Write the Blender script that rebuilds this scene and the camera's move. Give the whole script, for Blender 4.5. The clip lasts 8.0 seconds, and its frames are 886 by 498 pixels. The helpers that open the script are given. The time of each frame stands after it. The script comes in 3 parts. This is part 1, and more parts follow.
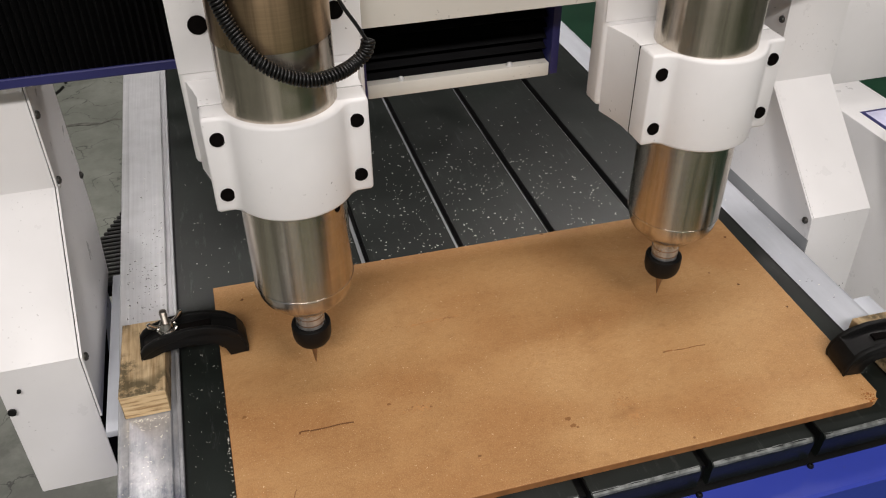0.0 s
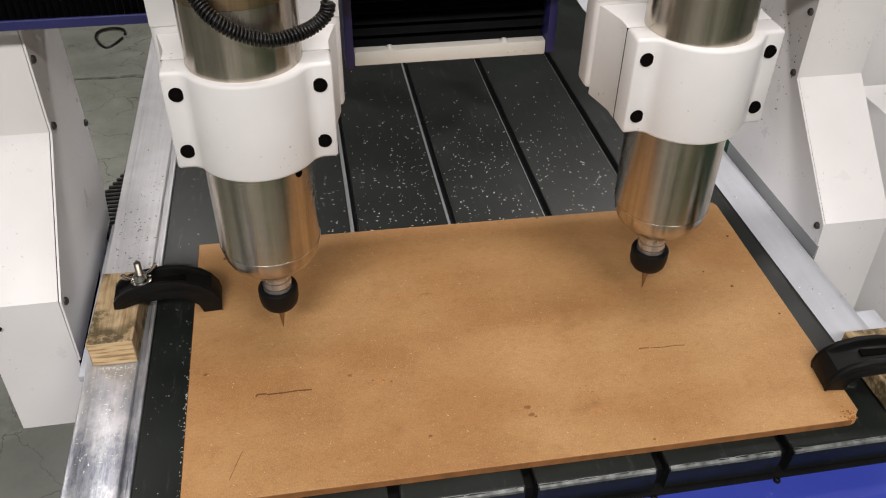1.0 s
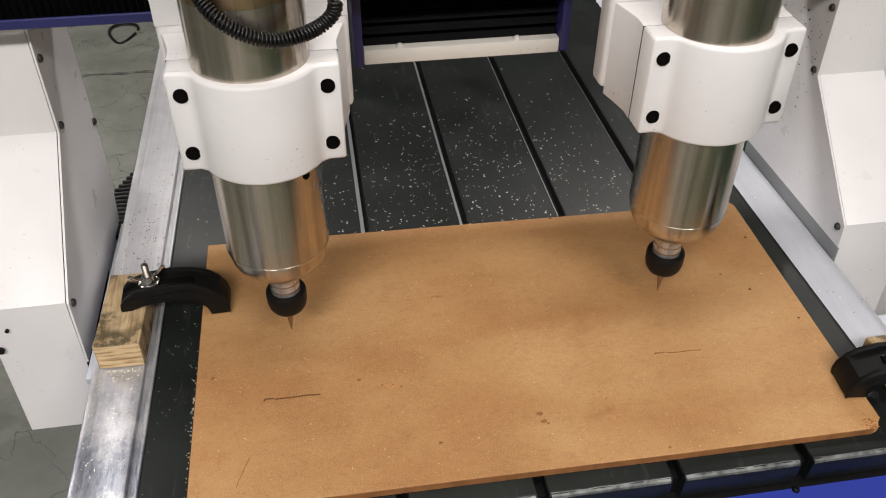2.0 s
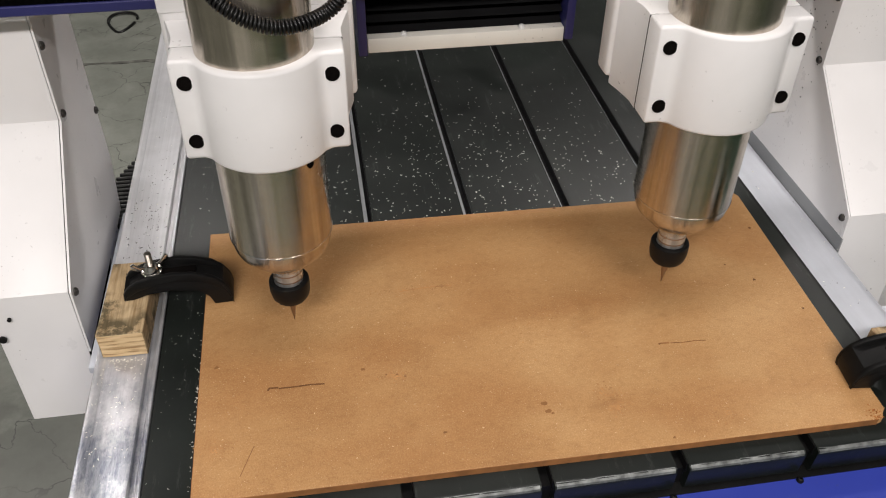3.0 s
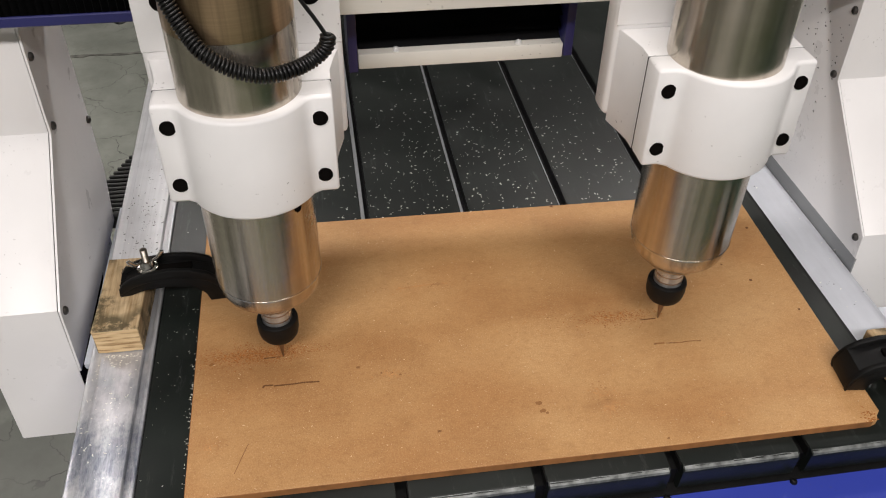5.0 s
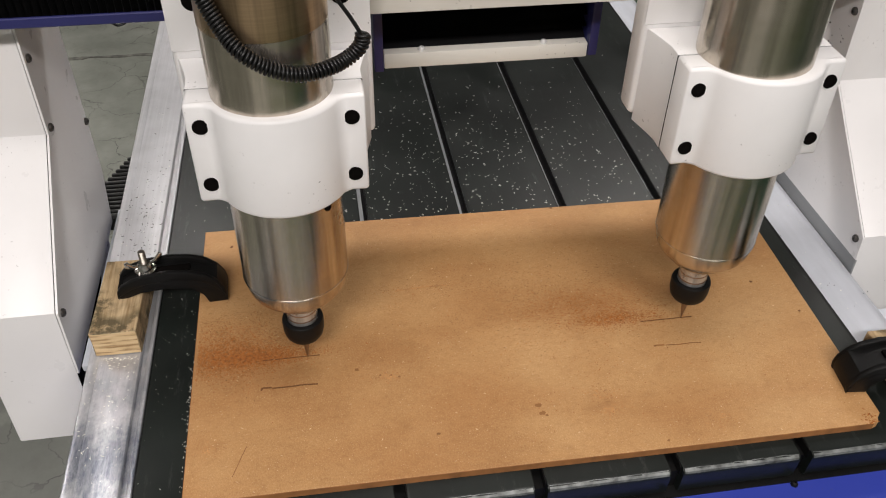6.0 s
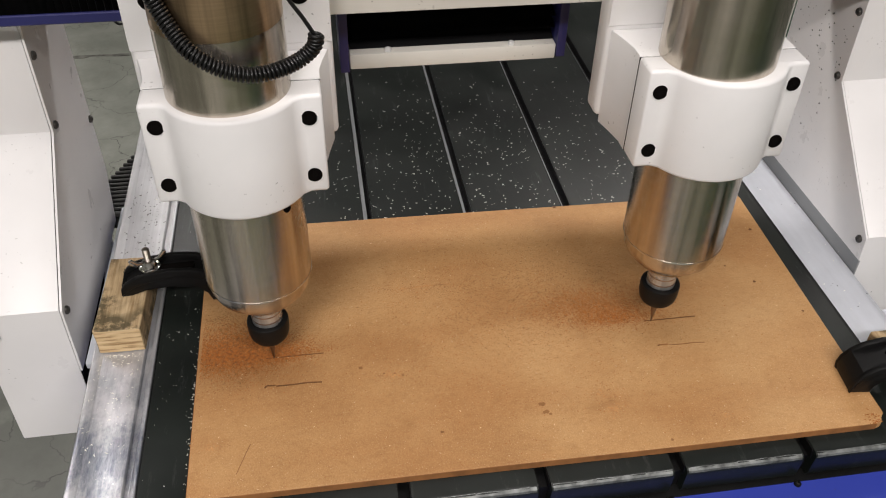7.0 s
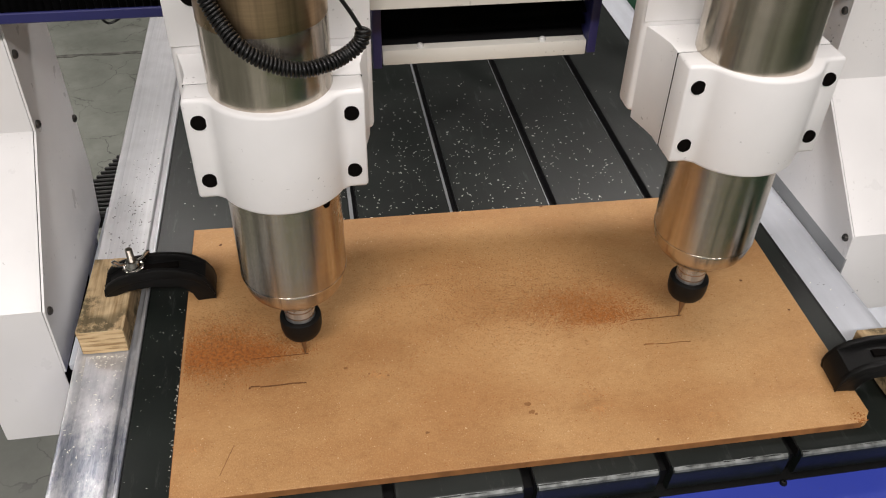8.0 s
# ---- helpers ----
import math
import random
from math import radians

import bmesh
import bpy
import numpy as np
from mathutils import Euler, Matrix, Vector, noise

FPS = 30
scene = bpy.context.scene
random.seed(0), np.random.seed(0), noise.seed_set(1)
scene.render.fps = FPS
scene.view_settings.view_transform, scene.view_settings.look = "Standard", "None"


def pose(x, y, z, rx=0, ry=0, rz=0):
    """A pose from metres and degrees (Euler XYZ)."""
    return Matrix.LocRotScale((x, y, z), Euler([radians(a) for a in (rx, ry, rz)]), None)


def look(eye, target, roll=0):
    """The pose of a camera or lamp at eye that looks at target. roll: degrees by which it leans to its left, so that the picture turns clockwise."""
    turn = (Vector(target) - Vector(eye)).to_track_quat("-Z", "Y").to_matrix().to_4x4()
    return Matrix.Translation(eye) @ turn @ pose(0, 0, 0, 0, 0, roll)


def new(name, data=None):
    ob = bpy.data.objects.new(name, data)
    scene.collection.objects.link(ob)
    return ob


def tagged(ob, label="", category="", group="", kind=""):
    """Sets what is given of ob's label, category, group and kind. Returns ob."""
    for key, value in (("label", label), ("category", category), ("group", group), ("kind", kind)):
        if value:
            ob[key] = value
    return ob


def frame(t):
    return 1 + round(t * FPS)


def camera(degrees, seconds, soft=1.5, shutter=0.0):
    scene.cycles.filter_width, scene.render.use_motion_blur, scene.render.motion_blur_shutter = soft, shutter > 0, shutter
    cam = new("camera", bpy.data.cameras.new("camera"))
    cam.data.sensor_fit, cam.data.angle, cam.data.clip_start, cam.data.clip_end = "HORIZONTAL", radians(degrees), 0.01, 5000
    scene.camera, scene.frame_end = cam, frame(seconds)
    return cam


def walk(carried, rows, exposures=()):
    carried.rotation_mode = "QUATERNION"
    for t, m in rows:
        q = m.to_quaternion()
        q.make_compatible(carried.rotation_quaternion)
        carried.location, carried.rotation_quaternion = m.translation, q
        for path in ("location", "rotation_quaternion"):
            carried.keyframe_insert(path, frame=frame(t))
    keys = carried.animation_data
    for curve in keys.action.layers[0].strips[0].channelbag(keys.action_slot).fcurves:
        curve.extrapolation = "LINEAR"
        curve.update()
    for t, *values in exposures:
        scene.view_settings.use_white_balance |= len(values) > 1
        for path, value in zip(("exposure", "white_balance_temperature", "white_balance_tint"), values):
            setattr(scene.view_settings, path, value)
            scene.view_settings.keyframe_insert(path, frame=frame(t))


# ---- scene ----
cam = camera(56.0, 8.0, soft=1.1)
PATH = [
    (0, (-0.283, -0.522, 0.67), (0.149, 1.014, -0.536), -0.5),
    (0.2, (-0.258, -0.521, 0.667), (0.146, 1.013, -0.551), 0.8),
    (0.5, (-0.219, -0.525, 0.661), (0.131, 1.002, -0.582), 1.7),
    (0.7, (-0.204, -0.525, 0.664), (0.129, 0.996, -0.592), 1.9),
    (1, (-0.191, -0.53, 0.66), (0.093, 1.004, -0.591), 1.0),
    (1.5, (-0.183, -0.517, 0.658), (0.068, 1.019, -0.599), 0.3),
    (3, (-0.191, -0.51, 0.653), (0.061, 1.007, -0.626), 0.6),
    (3.5, (-0.19, -0.511, 0.657), (0.062, 1.0, -0.629), 0.8),
    (4, (-0.186, -0.512, 0.655), (0.061, 1.0, -0.631), 0.8),
    (5.5, (-0.186, -0.504, 0.658), (0.065, 1.0, -0.637), 1.1),
    (6, (-0.185, -0.504, 0.655), (0.066, 1.005, -0.634), 1.0),
    (6.5, (-0.188, -0.508, 0.654), (0.061, 1.005, -0.631), 1.1),
    (7, (-0.189, -0.505, 0.654), (0.061, 1.004, -0.634), 1.2),
    (7.5, (-0.188, -0.507, 0.652), (0.06, 1.007, -0.632), 1.2),
    (8, (-0.181, -0.503, 0.652), (0.086, 1.002, -0.637), 1.5),
]
walk(cam, [(t, look(eye, target, roll)) for t, eye, target, roll in PATH],
     exposures=[(0, -0.08), (0.7, -0.06), (1.5, 0.06), (3.5, 0.04), (8, 0.01)])

# ---- light ----
world = bpy.data.worlds.new("world")
scene.world = world
world.use_nodes = True
world.node_tree.nodes["Background"].inputs[0].default_value = (0.9, 0.95, 1.0, 1)
world.node_tree.nodes["Background"].inputs[1].default_value = 0.05


def ceiling_lamp(x, y, w, d, watts):
    """A ceiling tube fitting's light, shining down."""
    data = bpy.data.lights.new("tube_light", "AREA")
    data.shape, data.size, data.size_y, data.energy = "RECTANGLE", w, d, watts
    data.color = (1.0, 0.938, 0.910)
    ob = new("tube_light", data)
    ob.matrix_world = pose(x, y, 2.38, 0, 0, 0)
    return ob


LAMPS = [(-1.2, -2.2, 1.5, 0.30, 98), (0.8, -2.1, 1.5, 0.30, 60), (0.05, -0.10, 1.5, 0.40, 17),
         (-1.4, 1.9, 1.5, 0.30, 62), (1.5, 1.9, 1.5, 0.30, 40)]
for row in LAMPS:
    ceiling_lamp(*row)


# ---- materials ----
def nodes_of(name):
    m = bpy.data.materials.new(name)
    m.use_nodes = True
    nt = m.node_tree
    return m, nt, nt.nodes["Principled BSDF"]


def coords(nt, scale=(1, 1, 1)):
    tc = nt.nodes.new("ShaderNodeTexCoord")
    mp = nt.nodes.new("ShaderNodeMapping")
    mp.inputs["Scale"].default_value = scale
    nt.links.new(tc.outputs["Object"], mp.inputs["Vector"])
    return mp.outputs["Vector"]


def noise_tex(nt, scale, stretch=(1, 1, 1), detail=4.0, rough=0.55):
    n = nt.nodes.new("ShaderNodeTexNoise")
    n.inputs["Scale"].default_value, n.inputs["Detail"].default_value, n.inputs["Roughness"].default_value = scale, detail, rough
    nt.links.new(coords(nt, stretch), n.inputs["Vector"])
    return n.outputs["Fac"]


def ramp(nt, fac, stops):
    r = nt.nodes.new("ShaderNodeValToRGB")
    el = r.color_ramp.elements
    while len(el) < len(stops):
        el.new(0.5)
    for e, (p, c) in zip(el, stops):
        e.position, e.color = p, (*c, 1)
    nt.links.new(fac, r.inputs["Fac"])
    return r.outputs["Color"]


def mix(nt, fac, a, b, mode="MIX"):
    m = nt.nodes.new("ShaderNodeMix")
    m.data_type, m.blend_type = "RGBA", mode
    for sock, v in ((m.inputs[0], fac), (m.inputs[6], a), (m.inputs[7], b)):
        if isinstance(v, (int, float)):
            sock.default_value = v
        elif isinstance(v, tuple):
            sock.default_value = (*v, 1)
        else:
            nt.links.new(v, sock)
    return m.outputs[2]


def bump(nt, bsdf, height, strength, distance=0.001):
    b = nt.nodes.new("ShaderNodeBump")
    b.inputs["Strength"].default_value, b.inputs["Distance"].default_value = strength, distance
    nt.links.new(height, b.inputs["Height"])
    nt.links.new(b.outputs["Normal"], bsdf.inputs["Normal"])


def grey(v):
    return (v, v, v)


def mat_paint(name, col, rough=0.35, grime=0.5):
    """Enamel on sheet steel: a slight orange peel, handling marks and specks."""
    m, nt, b = nodes_of(name)
    large = ramp(nt, noise_tex(nt, 9, detail=6), [(0.3, tuple(c * (1 - 0.10 * grime) for c in col)), (0.7, col)])
    speck = ramp(nt, noise_tex(nt, 260, detail=1), [(0.71, grey(0)), (0.74, grey(1))])
    patch = ramp(nt, noise_tex(nt, 14, detail=3), [(0.52, grey(0)), (0.62, grey(0.55 * grime))])
    both = mix(nt, 1.0, speck, patch, "MULTIPLY")
    nt.links.new(mix(nt, both, large, (0.10, 0.085, 0.07)), b.inputs["Base Color"])
    nt.links.new(ramp(nt, noise_tex(nt, 30), [(0.3, grey(rough - 0.06)), (0.7, grey(rough + 0.10))]), b.inputs["Roughness"])
    bump(nt, b, noise_tex(nt, 420, detail=2), 0.10, 0.0004)
    return m


def mat_metal(name, col, rough, stretch, scale=60, wear=0.12, metal=1.0):
    """Turned or drawn metal, its grain along one way."""
    m, nt, b = nodes_of(name)
    b.inputs["Metallic"].default_value = metal
    fine = noise_tex(nt, scale, stretch, detail=5)
    smear = noise_tex(nt, 22, detail=5)
    c = ramp(nt, smear, [(0.30, tuple(x * (1 - wear) for x in col)), (0.62, col)])
    nt.links.new(mix(nt, 0.35, c, ramp(nt, fine, [(0.3, tuple(x * 0.72 for x in col)), (0.7, tuple(min(1, x * 1.1) for x in col))])), b.inputs["Base Color"])
    nt.links.new(ramp(nt, smear, [(0.3, grey(rough + 0.08)), (0.65, grey(max(0.05, rough - 0.04)))]), b.inputs["Roughness"])
    bump(nt, b, fine, 0.05, 0.0003)
    return m


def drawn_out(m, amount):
    """Turning marks round the axis stretch highlights along it; reflection streaks are painted in."""
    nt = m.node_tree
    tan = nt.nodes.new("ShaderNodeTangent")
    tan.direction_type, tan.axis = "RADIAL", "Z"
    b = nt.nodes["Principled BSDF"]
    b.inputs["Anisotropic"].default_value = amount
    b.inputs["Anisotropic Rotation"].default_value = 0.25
    # bright and dark reflection streaks along the axis, put into the base colour
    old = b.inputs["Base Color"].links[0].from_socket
    reflection_streak = ramp(nt, noise_tex(nt, 85, (1, 1, 0.015), detail=4, rough=0.6), [(0.34, grey(0.42)), (0.46, grey(0.74)), (0.56, grey(0.96)), (0.66, grey(1.0))])
    nt.links.new(mix(nt, 0.8, old, reflection_streak, "MULTIPLY"), b.inputs["Base Color"])
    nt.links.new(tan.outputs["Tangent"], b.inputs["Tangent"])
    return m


def mat_plain(name, col, rough=0.5, vary=0.2, scale=30, bumpy=0.15, metal=0.0, gloss=0.5):
    m, nt, b = nodes_of(name)
    b.inputs["Specular IOR Level"].default_value = gloss
    b.inputs["Metallic"].default_value = metal
    nt.links.new(ramp(nt, noise_tex(nt, scale, detail=6), [(0.3, tuple(c * (1 - vary) for c in col)), (0.7, tuple(min(1, c * (1 + vary)) for c in col))]), b.inputs["Base Color"])
    nt.links.new(ramp(nt, noise_tex(nt, scale * 0.6), [(0.3, grey(rough - 0.07)), (0.7, grey(rough + 0.07))]), b.inputs["Roughness"])
    bump(nt, b, noise_tex(nt, scale * 12, detail=3), bumpy, 0.0006)
    return m


def mat_mdf():
    m, nt, b = nodes_of("mdf")
    base = ramp(nt, noise_tex(nt, 6, detail=7, rough=0.62), [(0.30, (0.37, 0.178, 0.066)), (0.5, (0.465, 0.242, 0.098)), (0.70, (0.53, 0.298, 0.134))])
    fibre = ramp(nt, noise_tex(nt, 760, (1, 0.7, 1), detail=3, rough=0.7), [(0.32, (0.27, 0.118, 0.040)), (0.5, (0.465, 0.245, 0.102)), (0.70, (0.68, 0.44, 0.23))])
    c = mix(nt, 0.28, base, fibre)
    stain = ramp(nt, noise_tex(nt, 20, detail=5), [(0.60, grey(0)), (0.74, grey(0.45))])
    c = mix(nt, stain, c, (0.33, 0.155, 0.055))
    cloud = ramp(nt, noise_tex(nt, 8, (0.6, 1.5, 1), detail=3, rough=0.5), [(0.36, (0.88, 0.85, 0.76)), (0.52, (0.985, 1.03, 0.99)), (0.68, (1.06, 1.13, 1.12))])
    c = mix(nt, 1.0, c, cloud, "MULTIPLY")
    mott = ramp(nt, noise_tex(nt, 150, (0.8, 1.2, 1), detail=5, rough=0.7), [(0.34, (0.86, 0.80, 0.73)), (0.47, grey(1.03)), (0.66, grey(1.12))])
    c = mix(nt, 0.5, c, mott, "MULTIPLY")
    pale = ramp(nt, noise_tex(nt, 900, detail=0), [(0.75, grey(0)), (0.80, grey(0.45))])
    c = mix(nt, pale, c, (0.80, 0.62, 0.40))
    nt.links.new(c, b.inputs["Base Color"])
    b.inputs["Roughness"].default_value = 0.62
    bump(nt, b, noise_tex(nt, 700, detail=2), 0.12, 0.0004)
    return m


def mat_bed():
    """Dark moulded panel, scuffed pale along its length."""
    m, nt, b = nodes_of("bed_panel")
    c = ramp(nt, noise_tex(nt, 9, detail=7), [(0.3, (0.0045, 0.0062, 0.0052)), (0.75, (0.0140, 0.0180, 0.0155))])
    scr = ramp(nt, noise_tex(nt, 34, (3.0, 0.5, 1), detail=8, rough=0.75), [(0.58, grey(0)), (0.76, grey(0.32))])
    nt.links.new(mix(nt, scr, c, (0.16, 0.17, 0.165)), b.inputs["Base Color"])
    nt.links.new(ramp(nt, noise_tex(nt, 16), [(0.3, grey(0.30)), (0.7, grey(0.44))]), b.inputs["Roughness"])
    b.inputs["Specular IOR Level"].default_value = 0.34
    bump(nt, b, noise_tex(nt, 300, detail=3), 0.15, 0.0005)
    return m


def mat_concrete():
    m, nt, b = nodes_of("concrete")
    c = ramp(nt, noise_tex(nt, 2.2, detail=9, rough=0.65), [(0.3, (0.105, 0.115, 0.095)), (0.52, (0.19, 0.20, 0.172)), (0.72, (0.28, 0.29, 0.255))])
    dirt = ramp(nt, noise_tex(nt, 14, detail=8, rough=0.7), [(0.52, grey(0)), (0.70, grey(0.5))])
    c = mix(nt, dirt, c, (0.12, 0.12, 0.10))
    # shade beside the machine, put into the floor's colour with an uneven rim
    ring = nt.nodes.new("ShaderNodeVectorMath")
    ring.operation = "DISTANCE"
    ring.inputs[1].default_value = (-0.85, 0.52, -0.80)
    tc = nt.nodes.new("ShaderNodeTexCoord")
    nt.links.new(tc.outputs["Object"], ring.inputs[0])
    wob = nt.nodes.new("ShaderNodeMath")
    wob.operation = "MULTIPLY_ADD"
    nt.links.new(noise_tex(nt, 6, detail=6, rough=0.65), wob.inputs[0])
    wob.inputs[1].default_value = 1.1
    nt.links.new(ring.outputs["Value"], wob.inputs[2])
    painted_shade = ramp(nt, wob.outputs[0], [(0.82, grey(0.55)), (1.0, grey(0.0))])
    c = mix(nt, painted_shade, c, (0.050, 0.053, 0.043))
    # hairline cracks
    vor = nt.nodes.new("ShaderNodeTexVoronoi")
    vor.feature = "DISTANCE_TO_EDGE"
    vor.inputs["Scale"].default_value = 5.5
    bend = nt.nodes.new("ShaderNodeTexNoise")
    bend.inputs["Scale"].default_value, bend.inputs["Detail"].default_value = 9, 5
    nt.links.new(tc.outputs["Object"], bend.inputs["Vector"])
    both = nt.nodes.new("ShaderNodeVectorMath")
    both.operation = "MULTIPLY_ADD"
    nt.links.new(bend.outputs["Color"], both.inputs[0])
    both.inputs[1].default_value = (0.22, 0.22, 0.0)
    nt.links.new(tc.outputs["Object"], both.inputs[2])
    nt.links.new(both.outputs[0], vor.inputs["Vector"])
    crack = ramp(nt, vor.outputs["Distance"], [(0.004, grey(0.75)), (0.012, grey(0))])
    crack = mix(nt, 1.0, crack, ramp(nt, noise_tex(nt, 3, detail=2), [(0.38, grey(0)), (0.50, grey(1))]), "MULTIPLY")
    nt.links.new(mix(nt, crack, c, (0.022, 0.023, 0.02)), b.inputs["Base Color"])
    nt.links.new(ramp(nt, noise_tex(nt, 5), [(0.3, grey(0.35)), (0.7, grey(0.6))]), b.inputs["Roughness"])
    bump(nt, b, noise_tex(nt, 60, detail=6), 0.2, 0.002)
    return m


def mat_end_grain():
    """The sawn end of a pine offcut: growth lines and saw marks."""
    m, nt, b = nodes_of("sawn_pine_end")
    ring = ramp(nt, noise_tex(nt, 55, (0.5, 1, 5), detail=5), [(0.36, (0.34, 0.21, 0.095)), (0.50, (0.64, 0.46, 0.25)), (0.7, (0.74, 0.57, 0.34))])
    split = ramp(nt, noise_tex(nt, 40, (0.7, 1, 7), detail=4, rough=0.7), [(0.30, grey(0.85)), (0.36, grey(0))])
    nt.links.new(mix(nt, split, ring, (0.10, 0.06, 0.025)), b.inputs["Base Color"])
    b.inputs["Roughness"].default_value = 0.8
    bump(nt, b, noise_tex(nt, 90, (0.6, 1, 6), detail=5), 0.4, 0.001)
    return m


def mat_wood():
    m, nt, b = nodes_of("rough_pine")
    grain = ramp(nt, noise_tex(nt, 60, (6, 0.35, 6), detail=5), [(0.3, (0.32, 0.21, 0.10)), (0.6, (0.54, 0.40, 0.23)), (0.8, (0.66, 0.52, 0.33))])
    mould = ramp(nt, noise_tex(nt, 48, detail=8, rough=0.75), [(0.44, grey(0)), (0.56, grey(0.85))])
    where = ramp(nt, noise_tex(nt, 17, detail=2), [(0.36, grey(0.0)), (0.48, grey(1))])
    nt.links.new(mix(nt, mix(nt, 1.0, mould, where, "MULTIPLY"), grain, (0.05, 0.04, 0.015)), b.inputs["Base Color"])
    b.inputs["Roughness"].default_value = 0.75
    bump(nt, b, noise_tex(nt, 90, (6, 0.4, 6), detail=5), 0.35, 0.001)
    return m


WHITE = mat_paint("white_enamel", (0.83, 0.82, 0.815), 0.32, 0.6)
WHITE_CAST = mat_paint("white_casting", (0.88, 0.87, 0.865), 0.42, 1.0)
LIP_SHADE = mat_paint("shaded_enamel", (0.27, 0.28, 0.285), 0.45, 0.6)
CREAM = mat_paint("cream_enamel", (0.70, 0.68, 0.62), 0.4, 0.9)
BLUE = mat_paint("blue_enamel", (0.035, 0.055, 0.36), 0.35, 0.5)
NAVY = mat_paint("navy_enamel", (0.022, 0.024, 0.115), 0.4, 0.5)
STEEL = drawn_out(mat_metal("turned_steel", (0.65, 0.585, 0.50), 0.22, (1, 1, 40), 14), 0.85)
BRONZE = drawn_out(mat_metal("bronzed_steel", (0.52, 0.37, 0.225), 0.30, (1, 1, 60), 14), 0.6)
CHROME = mat_metal("zinc_plate", (0.72, 0.71, 0.68), 0.16, (1, 1, 8), 80)
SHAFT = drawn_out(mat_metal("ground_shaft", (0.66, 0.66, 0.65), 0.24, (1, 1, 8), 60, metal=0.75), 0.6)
CARBIDE = mat_metal("carbide", (0.36, 0.27, 0.20), 0.3, (1, 1, 8), 200)
ALU = mat_metal("milled_aluminium", (0.66, 0.665, 0.68), 0.36, (40, 0.6, 40), 10, wear=0.22, metal=0.45)


def scuffed(m, y_from, y_to):
    """Dull blue-grey scuffs and smears, thickest towards the handled front end."""
    nt = m.node_tree
    b = nt.nodes["Principled BSDF"]
    old = b.inputs["Base Color"].links[0].from_socket
    tc = nt.nodes.new("ShaderNodeTexCoord")
    sep = nt.nodes.new("ShaderNodeSeparateXYZ")
    nt.links.new(tc.outputs["Object"], sep.inputs[0])
    grad = nt.nodes.new("ShaderNodeMapRange")
    for k, v in zip((1, 2, 3, 4), (y_from, y_to, 1.0, 0.05)):
        grad.inputs[k].default_value = v
    nt.links.new(sep.outputs["Y"], grad.inputs[0])
    wide = ramp(nt, noise_tex(nt, 20, (1.4, 0.8, 1), detail=7, rough=0.7), [(0.40, grey(0.12)), (0.56, grey(0.95))])
    fine = ramp(nt, noise_tex(nt, 120, (3, 0.5, 1), detail=5, rough=0.7), [(0.35, grey(0.6)), (0.65, grey(1))])
    amount = mix(nt, 1.0, mix(nt, 1.0, wide, fine, "MULTIPLY"), grad.outputs[0], "MULTIPLY")
    nt.links.new(mix(nt, amount, old, (0.12, 0.14, 0.185)), b.inputs["Base Color"])
    return m


scuffed(ALU, -0.57, -0.40)
ALU_RAW = mat_metal("scuffed_aluminium", (0.52, 0.54, 0.56), 0.34, (40, 0.6, 40), 10, wear=0.4, metal=0.75)
STUD = mat_metal("dull_stud", (0.33, 0.30, 0.26), 0.35, (1, 1, 8), 200)
ALU_PALE = mat_metal("pale_aluminium", (0.575, 0.60, 0.65), 0.55, (6, 0.8, 6), 10, wear=0.08, metal=0.12)
DARK_SCREW = mat_metal("oxide_screw", (0.09, 0.085, 0.08), 0.35, (1, 1, 8), 200, metal=0.7)
CHAIN = mat_plain("chain_plastic", (0.028, 0.028, 0.027), 0.45)
# near-white with little metal, so the heads' highlights sit in the colour
ZINC_HEAD = mat_metal("bright_screw", (0.85, 0.85, 0.84), 0.3, (1, 1, 1), 200, metal=0.3)
WORN_GLINT = mat_plain("rubbed_edge_glint", (0.17, 0.18, 0.175), 0.40, vary=0.85, scale=70, metal=0.4)
BLACK = mat_plain("black_plastic", (0.005, 0.005, 0.005), 0.50, gloss=0.22)
RUBBER = mat_plain("black_rubber", (0.005, 0.005, 0.005), 0.36, gloss=0.4)
HOLE = mat_plain("dark_recess", (0.0035, 0.0028, 0.0025), 0.9, gloss=0.05)
PLEAT = mat_plain("bellows_cloth", (0.0055, 0.0055, 0.006), 0.6, gloss=0.15)
MDF = mat_mdf()
BED = mat_bed()
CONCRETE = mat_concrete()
WOOD = mat_wood()
END_GRAIN = mat_end_grain()
SAWN = mat_plain("sawn_fibre", (0.27, 0.115, 0.036), 0.8, vary=0.25, scale=60)
BURN = mat_plain("scorched_fibre", (0.15, 0.06, 0.018), 0.8)
FAINT = mat_plain("shallow_cut", (0.27, 0.12, 0.038), 0.8, vary=0.4, scale=120)
STAIN = mat_plain("oil_stain", (0.25, 0.112, 0.036), 0.7)
SMEAR = mat_plain("faint_stain", (0.435, 0.220, 0.082), 0.7, vary=0.3, scale=90)
DUST = mat_plain("sawdust", (0.34, 0.115, 0.020), 0.85, vary=0.45, scale=300)
CHIP_TAN = mat_plain("tan_chips", (0.235, 0.12, 0.038), 0.8, vary=0.5, scale=200)
FLECK = mat_plain("pale_flecks", (0.70, 0.52, 0.32), 0.7)
CHIP = mat_plain("pale_chips", (0.86, 0.84, 0.76), 0.7)
WALL = mat_plain("wall_paint", (0.62, 0.63, 0.60), 0.7, vary=0.06, scale=2)
ROOF = mat_plain("dark_roof", (0.10, 0.10, 0.10), 0.8, vary=0.1, scale=2)
GREEN = mat_plain("green_floor_paint", (0.013, 0.056, 0.030), 0.35, vary=0.3, scale=5)
